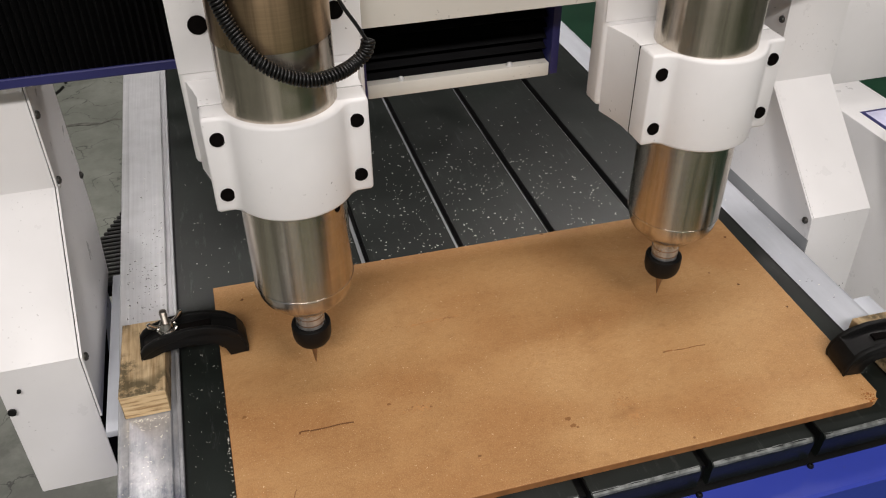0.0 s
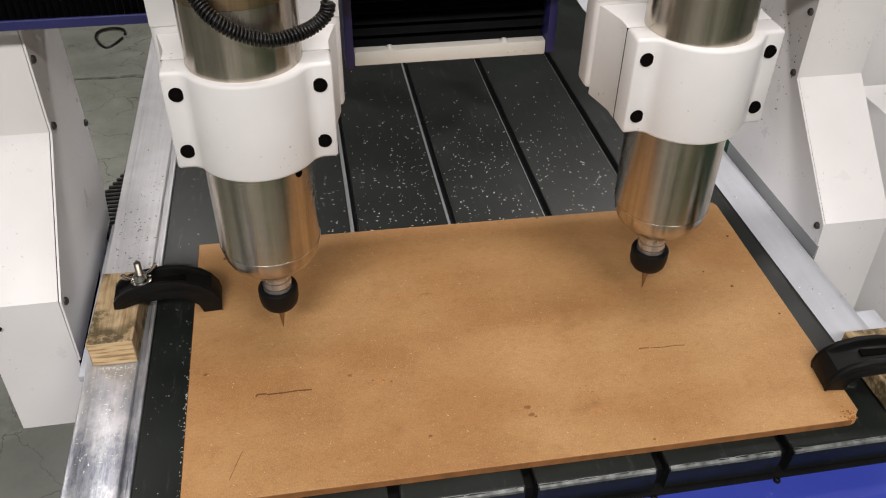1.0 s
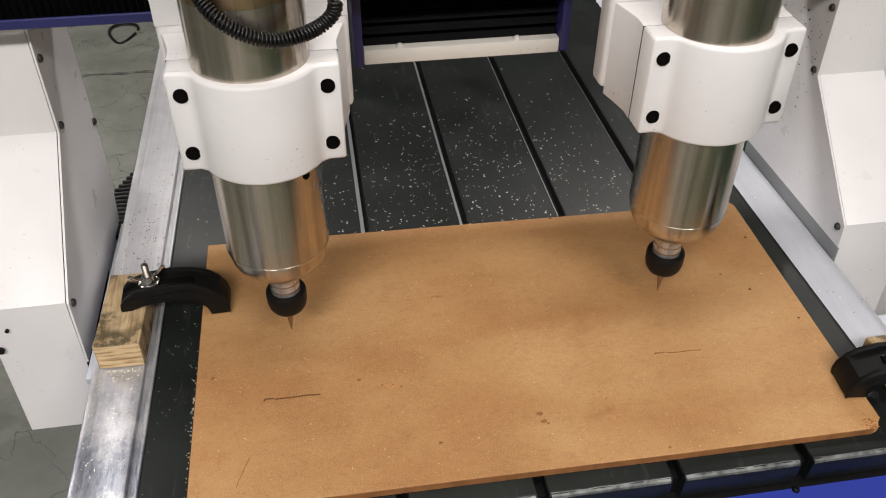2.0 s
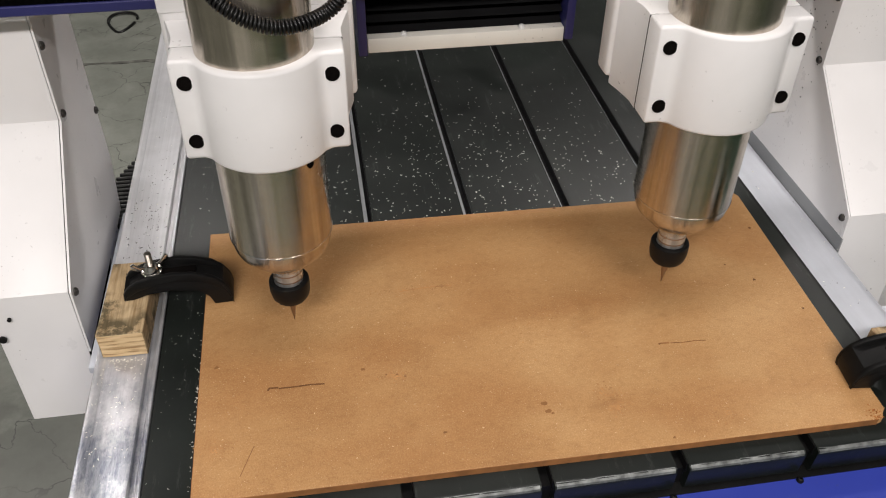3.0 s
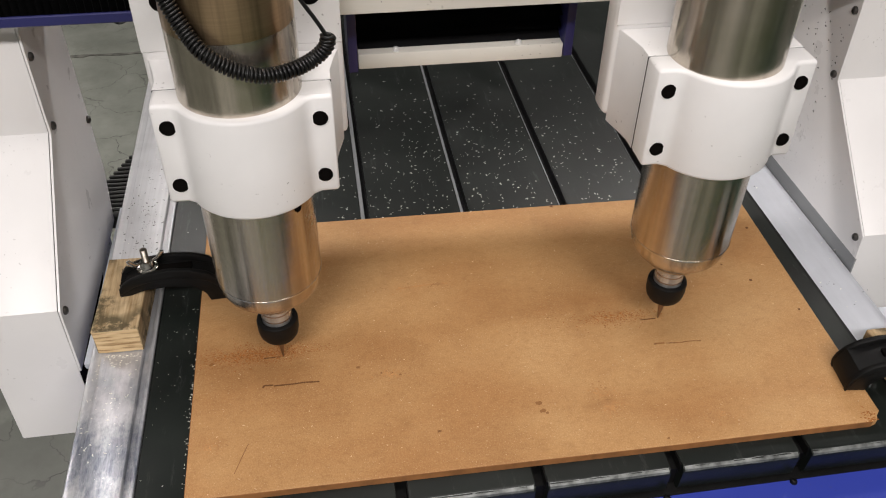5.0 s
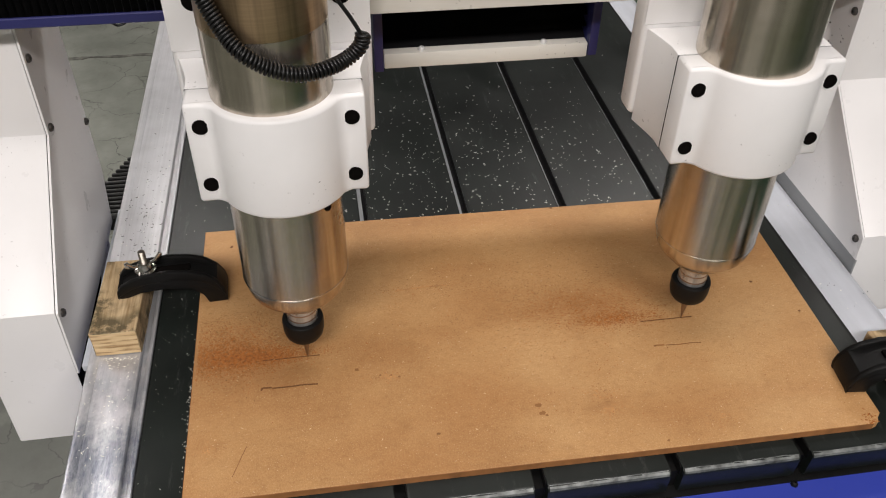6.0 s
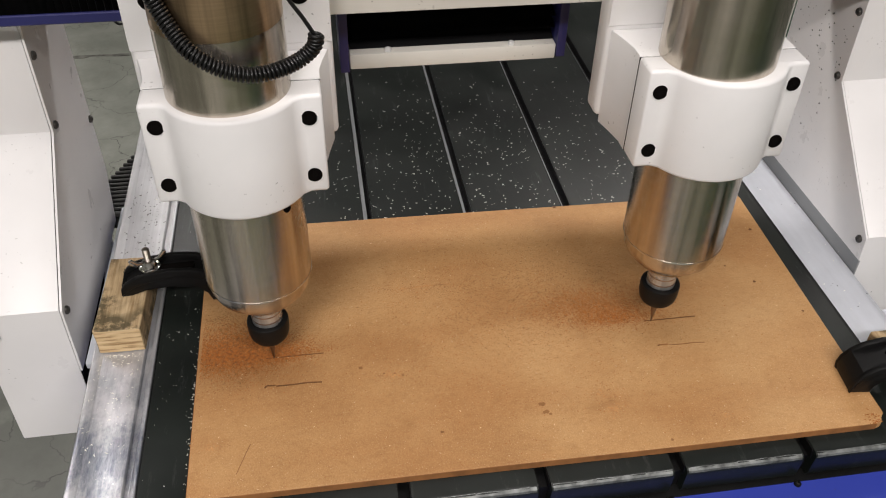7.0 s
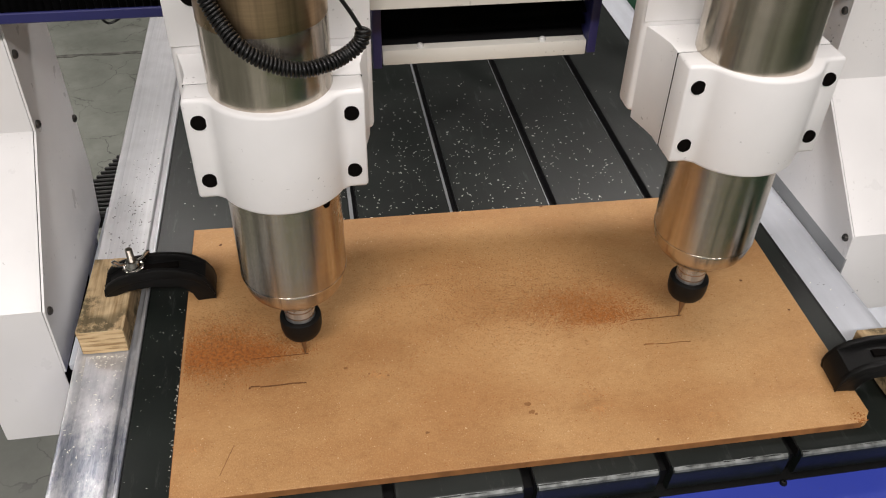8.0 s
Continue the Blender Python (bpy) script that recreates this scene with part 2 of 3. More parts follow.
OLIVE = mat_plain("olive_reflected_patch", (0.055, 0.075, 0.036), 0.4, vary=0.3, scale=5)
LABEL = mat_plain("label_face", (0.62, 0.62, 0.80), 0.4)


# ---- mesh helpers ----
BASES = {}


def thing(name, base, label, category, group=""):
    ob = new(name)
    ob.empty_display_size = 0.05
    ob.location = base
    BASES[ob.name] = Vector(base)
    return tagged(ob, label, category, group)


def part(name, bm, material, parent=None, label="", smooth=35):
    """Links a bmesh, drawn in world places, as one mesh under a thing or part."""
    bmesh.ops.recalc_face_normals(bm, faces=bm.faces[:])
    base = BASES[parent.name] if parent else Vector((0, 0, 0))
    bmesh.ops.translate(bm, verts=bm.verts[:], vec=-base)
    me = bpy.data.meshes.new(name)
    bm.to_mesh(me)
    bm.free()
    for p in me.polygons:
        p.use_smooth = True
    me.set_sharp_from_angle(angle=radians(smooth))
    me.materials.append(material)
    ob = new(name, me)
    if parent:
        ob.parent = parent
    BASES[ob.name] = base
    if label:
        tagged(ob, label)
    return ob


def single(name, bm, material, label, category, kind="", group=""):
    """A thing or piece of the setting that is one mesh."""
    return tagged(part(name, bm, material), label, category, group, kind)


def box(bm, x0, x1, y0, y1, z0, z1, bevel=0.0, seg=2):
    vs = [bm.verts.new((x, y, z)) for x in (x0, x1) for y in (y0, y1) for z in (z0, z1)]
    fs = [bm.faces.new([vs[i] for i in q]) for q in ((0, 1, 3, 2), (4, 6, 7, 5), (0, 4, 5, 1), (2, 3, 7, 6), (0, 2, 6, 4), (1, 5, 7, 3))]
    if bevel:
        es = list({e for f in fs for e in f.edges})
        bmesh.ops.bevel(bm, geom=es, offset=bevel, segments=seg, affect="EDGES", profile=0.5)
    return bm


def boxed(*a, **k):
    return box(bmesh.new(), *a, **k)


def prism(pts, axis, a, b, bevel=0.0, bm=None, seg=2):
    """Extrudes a polygon along x, y or z from a to b. pts: the two other coordinates, in order."""
    bm = bm or bmesh.new()
    put = {"x": lambda p, c: (c, p[0], p[1]), "y": lambda p, c: (p[0], c, p[1]), "z": lambda p, c: (p[0], p[1], c)}[axis]
    lo = [bm.verts.new(put(p, a)) for p in pts]
    hi = [bm.verts.new(put(p, b)) for p in pts]
    n = len(pts)
    fs = [bm.faces.new(lo), bm.faces.new(hi[::-1])]
    for i in range(n):
        fs.append(bm.faces.new((lo[i], lo[(i + 1) % n], hi[(i + 1) % n], hi[i])))
    bmesh.ops.recalc_face_normals(bm, faces=fs)
    if bevel:
        es = list({e for f in fs[:2] for e in f.edges})
        bmesh.ops.bevel(bm, geom=es, offset=bevel, segments=seg, affect="EDGES", profile=0.5)
    return bm


def turned(prof, cx, cy, cz, n=48, bm=None):
    """A lathe form about an upright axis. prof: (radius, height) from bottom to top; radius 0 closes it."""
    bm = bm or bmesh.new()
    rings = []
    for r, z in prof:
        if r <= 0:
            rings.append([bm.verts.new((cx, cy, cz + z))])
        else:
            rings.append([bm.verts.new((cx + r * math.cos(2 * math.pi * k / n), cy + r * math.sin(2 * math.pi * k / n), cz + z)) for k in range(n)])
    for a, b in zip(rings, rings[1:]):
        for k in range(n):
            j = (k + 1) % n
            q = [a[k % len(a)], a[j % len(a)], b[j % len(b)], b[k % len(b)]]
            u = []
            for v in q:
                if v not in u:
                    u.append(v)
            if len(u) > 2:
                bm.faces.new(u)
    return bm


def screw_bm(at, normal, r=0.004, h=0.003, bm=None):
    """A domed screw head on a face."""
    b = turned([(r, 0), (r, h * 0.45), (r * 0.75, h * 0.85), (r * 0.35, h), (r * 0.3, h * 0.5), (0, h * 0.5)], 0, 0, 0, 14)
    m = Matrix.Translation(at) @ Vector(normal).to_track_quat("Z", "Y").to_matrix().to_4x4()
    bmesh.ops.transform(b, matrix=m, verts=b.verts[:])
    return b


def disc(x, y, z, r, depth):
    """A shallow round plug whose face looks to -y."""
    b = turned([(0, 0), (r, 0), (r, depth), (0, depth)], 0, 0, 0, 28)
    bmesh.ops.transform(b, matrix=pose(x, y, z, 90), verts=b.verts[:])
    return b


def tube(pts, r, n=8, bm=None, closed=False):
    """A round bar along a polyline."""
    bm = bm or bmesh.new()
    pts = [Vector(p) for p in pts]
    rings, side = [], None
    for i, p in enumerate(pts):
        d = (pts[min(i + 1, len(pts) - 1)] - pts[max(i - 1, 0)]).normalized()
        if side is None:
            side = d.orthogonal().normalized()
        side = (side - d * side.dot(d)).normalized()
        up = d.cross(side)
        rings.append([bm.verts.new(p + (side * math.cos(2 * math.pi * k / n) + up * math.sin(2 * math.pi * k / n)) * r) for k in range(n)])
    for a, b in zip(rings, rings[1:]):
        for k in range(n):
            bm.faces.new((a[k], a[(k + 1) % n], b[(k + 1) % n], b[k]))
    bm.faces.new(rings[0])
    bm.faces.new(rings[-1][::-1])
    return bm


def spline(pts, n):
    """Catmull-Rom points through pts."""
    pts = [Vector(p) for p in pts]
    ext = [pts[0] * 2 - pts[1], *pts, pts[-1] * 2 - pts[-2]]
    out = []
    for i in range(len(pts) - 1):
        a, b, c, d = ext[i:i + 4]
        for k in range(n):
            t = k / n
            out.append(0.5 * (2 * b + (c - a) * t + (2 * a - 5 * b + 4 * c - d) * t * t + (3 * b - a - 3 * c + d) * t ** 3))
    return out + [pts[-1]]


# ---- the workshop ----
FLOOR = -0.80
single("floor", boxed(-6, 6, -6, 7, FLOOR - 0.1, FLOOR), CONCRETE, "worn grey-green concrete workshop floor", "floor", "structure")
single("floor_paint", boxed(0.62, 2.6, -1.2, 3.2, FLOOR, FLOOR + 0.004), GREEN, "dark green painted walkway on the floor", "floor marking", "structure")
# unseen olive patch, added so the spindles reflect green
single("floor_paint", boxed(-0.35, 2.6, -2.6, -1.21, FLOOR, FLOOR + 0.004), OLIVE, "olive green patch added on the unseen floor before the machine", "floor marking", "structure")
for n, a in (("wall_west", (-6.15, -6, -6, 7)), ("wall_east", (6, 6.15, -6, 7)), ("wall_south", (-6.15, 6.15, -6.15, -6)), ("wall_north", (-6.15, 6.15, 7, 7.15))):
    single(n, boxed(*a, FLOOR, 2.6), WALL, "plain pale workshop wall", "wall", "structure")
single("ceiling", boxed(-6.15, 6.15, -6.15, 7.15, 2.6, 2.7), ROOF, "plain dark workshop ceiling", "ceiling", "structure")

# ---- the bed ----
BED_Y0, BED_Y1 = -0.086, 1.45
SLOTS = [-0.277, -0.148, -0.020, 0.110, 0.239]
# widths narrow to the right, standing in for those lips' weaker reflection
LIPS = dict(zip(SLOTS, (0.0044, 0.0048, 0.0034, 0.0013, 0.0008)))
bed = thing("router_bed", (-0.010, 0.6, FLOOR), "long black slotted machining bed on a blue steel frame", "machine bed")
edges = [-0.3855] + SLOTS + [0.3615]
for i in range(len(edges) - 1):
    g0 = 0.0062 if i else 0.0
    g1 = 0.0062 if i < len(edges) - 2 else 0.0
    x0, x1 = edges[i] + g0, edges[i + 1] - g1
    # a drooping rounded nose; its scraped rub line also carries a painted highlight
    nose = [(BED_Y0 + 0.0060, 0.0), (BED_Y0 + 0.0030, -0.0007), (BED_Y0 + 0.0010, -0.0024), (BED_Y0 + 0.0002, -0.0046), (BED_Y0, -0.0080), (BED_Y0 + 0.0012, -0.0300), (BED_Y0 + 0.0035, -0.0350)]
    panel = part("bed_panel", prism([(BED_Y1, 0), *nose, (BED_Y1, -0.035)], "x", x0, x1), BED, bed, smooth=60)
    r = random.Random(i + 3)
    bm, x = bmesh.new(), x0 + 0.0015
    while x < x1 - 0.002:
        xb = min(x + r.uniform(0.006, 0.034), x1 - 0.0015)
        w0, w1 = r.uniform(0.0006, 0.0016), r.uniform(0.0006, 0.0016)
        lift = 0.0003
        rows = []
        for px, w in ((x, w0), (xb, w1)):
            rows.append([bm.verts.new((px, BED_Y0 + 0.0034 + w - 0.0006, -0.0006 + lift)), bm.verts.new((px, BED_Y0 + 0.0010 - lift, -0.0022 + lift)), bm.verts.new((px, BED_Y0 + 0.0003 - lift, -0.0034 - w))])
        for k in (0, 1):
            bm.faces.new((rows[0][k], rows[1][k], rows[1][k + 1], rows[0][k + 1]))
        x = xb
    part("worn_edge_highlight", bm, WORN_GLINT, panel, "pale highlight painted along the scraped front edge")
for x in SLOTS:
    part("slot_floor", boxed(x - 0.0061, x + 0.0061, BED_Y0 + 0.010, BED_Y1, -0.0345, -0.0125), BLACK, bed)
    part("slot_lip", boxed(x - 0.0050, x - 0.0050 + LIPS[x], 0.330, BED_Y1, -0.0122, -0.0016), ALU_RAW, bed, "bright aluminium slot lip")
    for sx in (-1, 1):
        part("slot_wall", boxed(x + sx * 0.0056 - 0.0005, x + sx * 0.0056 + 0.0005, BED_Y0 + 0.006, BED_Y1, -0.0124, -0.0010), BLACK, bed)
part("front_sill", boxed(-0.386, 0.362, BED_Y0 - 0.0035, 0.02, -0.0362, -0.0352), BLACK, bed, "black strip over the blue beam")
for x in (0.110, 0.239):
    part("sill_bolt", screw_bm((x - 0.006, BED_Y0 - 0.006, -0.0365), (0, 0, 1), 0.0035, 0.004), BLACK, bed)
part("front_beam", prism([(-0.123, -0.0365), (0.02, -0.0365), (0.02, -0.20), (-0.126, -0.20), (-0.126, -0.0395)], "x", -0.46, 0.43, 0.002), BLUE, bed, "blue painted front beam")
part("frame_beam", boxed(-0.46, 0.43, 1.36, 1.44, -0.20, -0.065, 0.004), BLUE, bed)
for x in (-0.42, 0.395):
    part("frame_beam", boxed(x - 0.030, x + 0.030, 0.021, 1.359, -0.20, -0.064, 0.004), BLUE, bed)
    for y in (-0.06, 1.40):
        part("leg", boxed(x - 0.035, x + 0.035, y - 0.035, y + 0.035, FLOOR, -0.201, 0.004), BLUE, bed)
# side rails: a flat top, a step and a groove on the inner edge
railL = [(-0.451, -0.062), (-0.451, -0.006), (-0.4495, -0.004), (-0.4405, -0.004), (-0.4395, -0.0046), (-0.4385, -0.004), (-0.4010, -0.004), (-0.4000, -0.005), (-0.4000, -0.0105), (-0.3945, -0.0105), (-0.3945, -0.0075), (-0.3935, -0.0065), (-0.3905, -0.0065), (-0.3895, -0.0075), (-0.3895, -0.062)]
rail_bm = prism(railL, "y", -0.14, BED_Y1)
for v in rail_bm.verts:
    if v.co.y > 1 and v.co.x < -0.43:
        v.co.x -= 0.020
rail_a = part("side_rail", rail_bm, ALU, bed, "milled aluminium side rail")
railR = [(0.367, -0.062), (0.367, -0.005), (0.4100, -0.005), (0.4160, -0.0068), (0.4230, -0.0110), (0.4528, -0.0405), (0.4528, -0.062)]
rail_b = part("side_rail", prism(railR, "y", -0.14, BED_Y1), ALU_PALE, bed, "pale aluminium side rail")
part("edge_strip", boxed(-0.3890, -0.3860, -0.078, BED_Y1, -0.05, -0.008), BLACK, bed)
part("edge_strip", boxed(0.3620, 0.3665, -0.078, BED_Y1, -0.05, -0.002), BLACK, bed)
part("guide_strip", boxed(-0.480, -0.456, 0.178, 0.47, -0.062, -0.052, 0.002), ALU_PALE, bed, "pale guide strip")
part("rail_step", boxed(0.4530, 0.479, -0.14, 0.128, -0.062, -0.0408, 0.001), ALU_PALE, bed, "lower step of the pale rail")
part("strip_bracket", boxed(0.426, 0.478, 0.05, 0.08, -0.19, -0.0625, 0.002), BLUE, bed)
part("strip_bracket", boxed(-0.478, -0.4515, 0.40, 0.43, -0.19, -0.0625, 0.002), BLUE, bed)


# ---- the gantry ----
gantry = thing("gantry", (-0.025, 0.35, -0.2), "white sheet-steel gantry of two legs and a beam behind black bellows", "gantry")


def gantry_leg(x_in, s):
    """A leg with an inner panel and a folded front cover; s points from the inner panel outwards."""
    x_out = x_in + s * 0.096
    lo, hi = sorted((x_in + s * 0.0036, x_out))
    front = [(0.351, 0.75), (0.350, 0.264), (0.346, 0.148), (0.199, 0.012), (0.191, -0.185), (0.44, -0.185), (0.44, 0.75)]
    part("front_cover", prism(front, "x", lo, hi, 0.0015), WHITE, gantry, "folded white steel cover")
    a, b = sorted((x_in + s * 0.0025, x_in + s * 0.0035))
    part("edge_seam", prism([(y + 0.0002, z) for y, z in front[:5]] + [(0.40, -0.06), (0.40, 0.75)], "x", a, b), HOLE, gantry)
    tip = -0.047 if s > 0 else -0.078
    inner = [(0.3485, 0.75), (0.3475, 0.264), (0.3440, 0.148), (0.1975, 0.012), (0.1945 if s > 0 else 0.1925, -0.0205 if s > 0 else tip), (0.466, -0.0205 if s > 0 else -0.070), (0.488, 0.0), (0.488, 0.75)]
    a, b = sorted((x_in, x_in + s * 0.0024))
    panel = part("inner_panel", prism(inner, "x", a, b), WHITE, gantry, "flat white inner panel")
    for y, z in ((0.353, 0.236), (0.351, 0.152), (0.205, 0.004), (0.478, 0.083)):
        part("screw", screw_bm((x_in, y + 0.003, z), (-s, 0, 0), 0.0050, 0.0042), DARK_SCREW, panel)
    if s > 0:
        # the panel's lower lip turns under; its shade is put into a grey colour
        lip = [(0.1948, -0.0207), (0.1942, -0.0452), (0.462, -0.0452), (0.462, -0.0207)]
        part("lower_lip", prism(lip, "x", x_in + 0.0004, x_in + 0.0024), LIP_SHADE, panel, "lower lip with its shade in the grey colour")


gantry_leg(-0.491, -1)
gantry_leg(0.4545, 1)
part("grommet", disc(-0.581, 0.1948, -0.046, 0.0045, 0.003), BLACK, gantry)
part("grommet", disc(-0.566, 0.1968, -0.018, 0.0022, 0.003), BLACK, gantry)
part("beam", boxed(-0.488, 0.452, 0.36, 0.47, 0.30, 0.74, 0.004), WHITE, gantry, "white cross beam")
part("side_box", boxed(0.600, 0.82, 0.46, 0.62, 0.060, 0.205, 0.003), WHITE, gantry, "white motor housing")
part("box_bracket", boxed(0.5510, 0.5995, 0.425, 0.50, 0.07, 0.18, 0.002), WHITE, gantry)


def bellows(x0, x1, y, z0, z1, pitch, depth, along="x"):
    """A pleated cover facing -y, its folds upright (along x) or level (along z)."""
    a, b = (x0, x1) if along == "x" else (z0, z1)
    n = max(2, int((b - a) / pitch))
    line = []
    for i in range(2 * n + 1):
        line.append((a + (b - a) * i / (2 * n), y + (depth if i % 2 else 0)))
    if along == "x":
        return prism([*line, (b, y + depth + 0.01), (a, y + depth + 0.01)], "z", z0, z1)
    return prism([(q, p) for p, q in [*line, (b, y + depth + 0.01), (a, y + depth + 0.01)]], "x", x0, x1)


part("side_bellows", bellows(-0.60, -0.318, 0.312, 0.2950, 0.74, 0.0075, 0.012), PLEAT, gantry, "black pleated side bellows")
part("bellows_edge", boxed(-0.60, -0.318, 0.3075, 0.3118, 0.2905, 0.3010, 0.001, seg=1), NAVY, gantry, "navy painted lower edge")
part("side_bellows", bellows(0.300, 0.450, 0.312, 0.2950, 0.74, 0.0075, 0.012), PLEAT, gantry, "black pleated side bellows")
part("bellows_edge", boxed(0.300, 0.450, 0.3075, 0.3118, 0.2905, 0.3010, 0.001, seg=1), NAVY, gantry, "navy painted lower edge")

# ---- the carriage between the heads ----
carriage = thing("cross_carriage", (-0.012, 0.27, 0.25), "carriage with black level bellows between navy side plates", "machine carriage")
part("side_plate", boxed(-0.1235, -0.1145, 0.241, 0.306, 0.2555, 0.75, 0.001), NAVY, carriage, "navy side plate")
part("side_plate", boxed(0.0940, 0.1030, 0.241, 0.306, 0.2600, 0.75, 0.001), NAVY, carriage, "navy side plate")
foot = part("foot_plate", boxed(-0.1140, 0.0935, 0.243, 0.307, 0.2575, 0.2735, 0.0015), CREAM, carriage, "cream painted foot plate")
for x in (-0.076, 0.048):
    part("screw", screw_bm((x, 0.248, 0.2735), (0, 0, 1), 0.0034, 0.004), ZINC_HEAD, foot)
part("front_bellows", bellows(-0.1135, 0.0930, 0.254, 0.2740, 0.74, 0.012, 0.014, "z"), PLEAT, carriage, "black pleated bellows")
part("backing", boxed(-0.1135, 0.0930, 0.282, 0.3055, 0.2740, 0.74), BLACK, carriage)

# ---- the heads ----
bar = thing("cross_bar", (-0.012, 0.18, 0.352), "pale bar joining the two spindle heads", "machine part")
part("bar_body", boxed(-0.170, 0.150, 0.1860, 0.206, 0.3410, 0.75, 0.002), CREAM, bar)


def spindle_head(ax, cx, cable, lift=0.0, tall=0.0):
    """A head whose cutter's tip lies at (ax, TY, TZ); its clamp is centred on cx."""
    TY, TZ = 0.1005, 0.009
    h = thing("spindle_head", (ax, TY, TZ), "steel router spindle with a cutter in a white cast clamp", "router spindle", "spindles of the gantry")
    X, C, Y, Z = (lambda v: ax + v), (lambda v: cx + v), (lambda v: TY + v), (lambda v: TZ + v)
    plate = part("mount_plate", boxed(C(-0.0835), C(0.0835), Y(0.0570), Y(0.0845), Z(0.230), Z(0.72), 0.005, seg=3), WHITE_CAST, h, "white cast mounting plate")
    for sx in (-1, 1):
        for z in (0.366, 0.52):
            part("bolt_hole", disc(C(sx * 0.059), Y(0.0553), Z(z), 0.0085, 0.001), HOLE, plate)
    # clamp: rear half spreading to the plate, and bulged front half
    rear = [(-0.0705, 0.0052), (0.0705, 0.0052), (0.0705, 0.020), (0.0735, 0.035), (0.079, 0.0565), (-0.079, 0.0565), (-0.0735, 0.035), (-0.0705, 0.020)]
    part("clamp_rear", prism([(C(a), Y(b)) for a, b in rear], "z", Z(0.2240), Z(0.3160 + tall), 0.0012), WHITE_CAST, h, "rear half of the clamp")
    FY = -0.0230
    prof = [(-0.0705, 0.0040), (-0.0705, FY + 0.002), (-0.0688, FY), (-0.0560, FY), (-0.0530, FY - 0.0016)]
    R = 0.0560
    a0, a1 = math.radians(180 + 29), math.radians(360 - 29)
    prof += [(R * math.cos(a), R * math.sin(a)) for a in [a0 + (a1 - a0) * k / 28 for k in range(29)]]
    prof += [(0.0530, FY - 0.0016), (0.0560, FY), (0.0688, FY), (0.0705, FY + 0.002), (0.0705, 0.0040)]
    clamp = part("clamp_front", prism([(C(a), Y(b)) for a, b in prof], "z", Z(0.2235), Z(0.3165 + tall), 0.0035, seg=3), WHITE_CAST, h, "white cast front half of the clamp", 50)
    for sx in (-1, 1):
        for z in (0.2418, 0.2965 + tall):
            part("bolt_hole", disc(C(sx * 0.0592), Y(FY - 0.0001), Z(z), 0.0064, 0.0012), HOLE, clamp)
    part("parting_gap", boxed(C(-0.0706), C(0.0706), Y(0.0031), Y(0.0047), Z(0.2252), Z(0.3150 + tall)), HOLE, clamp)
    # spindle
    body = [(0.0, 0.0900), (0.0285, 0.0900), (0.0303, 0.0910), (0.0312, 0.0930), (0.0400, 0.1015), (0.0440, 0.1060), (0.0464, 0.1115), (0.0474, 0.1170), (0.0474, 0.1235), (0.0490, 0.1245), (0.0490, 0.3760 + lift)]
    part("spindle_body", turned([*body, (0, 0.3760 + lift)], ax, TY, TZ, 72), STEEL, h, "turned steel spindle body")
    part("nose_ring", turned([(0.0473, 0.1236), (0.0493, 0.1240), (0.0493, 0.1251), (0.0473, 0.1253)], ax, TY, TZ, 72), CHROME, h)
    part("upper_sleeve", turned([(0, 0.3762), (0.0491, 0.3762), (0.0491, 0.4290), (0.0485, 0.4310), (0.0450, 0.4315), (0.0450, 0.437), (0.036, 0.440), (0.036, 0.52), (0, 0.52)], ax, TY, TZ + lift, 72), BRONZE, h, "bronzed upper sleeve")
    part("shaft", turned([(0, 0.050), (0.0148, 0.050), (0.0148, 0.0898), (0, 0.0898)], ax, TY, TZ, 32), SHAFT, h, "bright shaft")
    nut = [(0, 0.0330), (0.0120, 0.0330), (0.0165, 0.0345), (0.0190, 0.0385), (0.0203, 0.0450), (0.0205, 0.0560), (0.0200, 0.0580), (0.0186, 0.0590), (0.0156, 0.0592), (0.0150, 0.0575), (0, 0.0575)]
    for z in (0.0625, 0.0705):
        part("shaft_groove", turned([(0.0147, z), (0.0151, z + 0.0002), (0.0151, z + 0.0012), (0.0147, z + 0.0014)], ax, TY, TZ, 32), CARBIDE, h)
    part("collet_nut", turned(nut, ax, TY, TZ, 40), BLACK, h, "black collet nut")
    bit = turned([(0, 0), (0.0005, 0.0004), (0.0032, 0.020), (0.0032, 0.034), (0, 0.034)], ax, TY, TZ, 16)
    for v in bit.verts:
        if v.co.z < TZ + 0.018 and v.co.x > ax + 0.0008:
            v.co.x = ax + 0.0008
    part("cutter", bit, CARBIDE, h, "tapered engraving cutter")
    # the thicker upper part of the plate
    part("plate_boss", boxed(C(-0.0830), C(0.0830), Y(0.0555), Y(0.0569), Z(0.3225), Z(0.72), 0.0012), WHITE_CAST, plate, "raised upper face")
    if cable:
        pin = turned([(0, 0), (0.0036, 0), (0.0036, 0.0012), (0, 0.0012)], 0, 0, 0, 14)
        d = Vector((0.72, -0.69, 0)).normalized()
        at = Vector((ax, TY, Z(0.2165))) + d * 0.0486
        bmesh.ops.transform(pin, matrix=Matrix.Translation(at) @ d.to_track_quat("Z", "Y").to_matrix().to_4x4(), verts=pin.verts[:])
        part("grub_screw", pin, HOLE, h, "dark grub screw under the clamp")
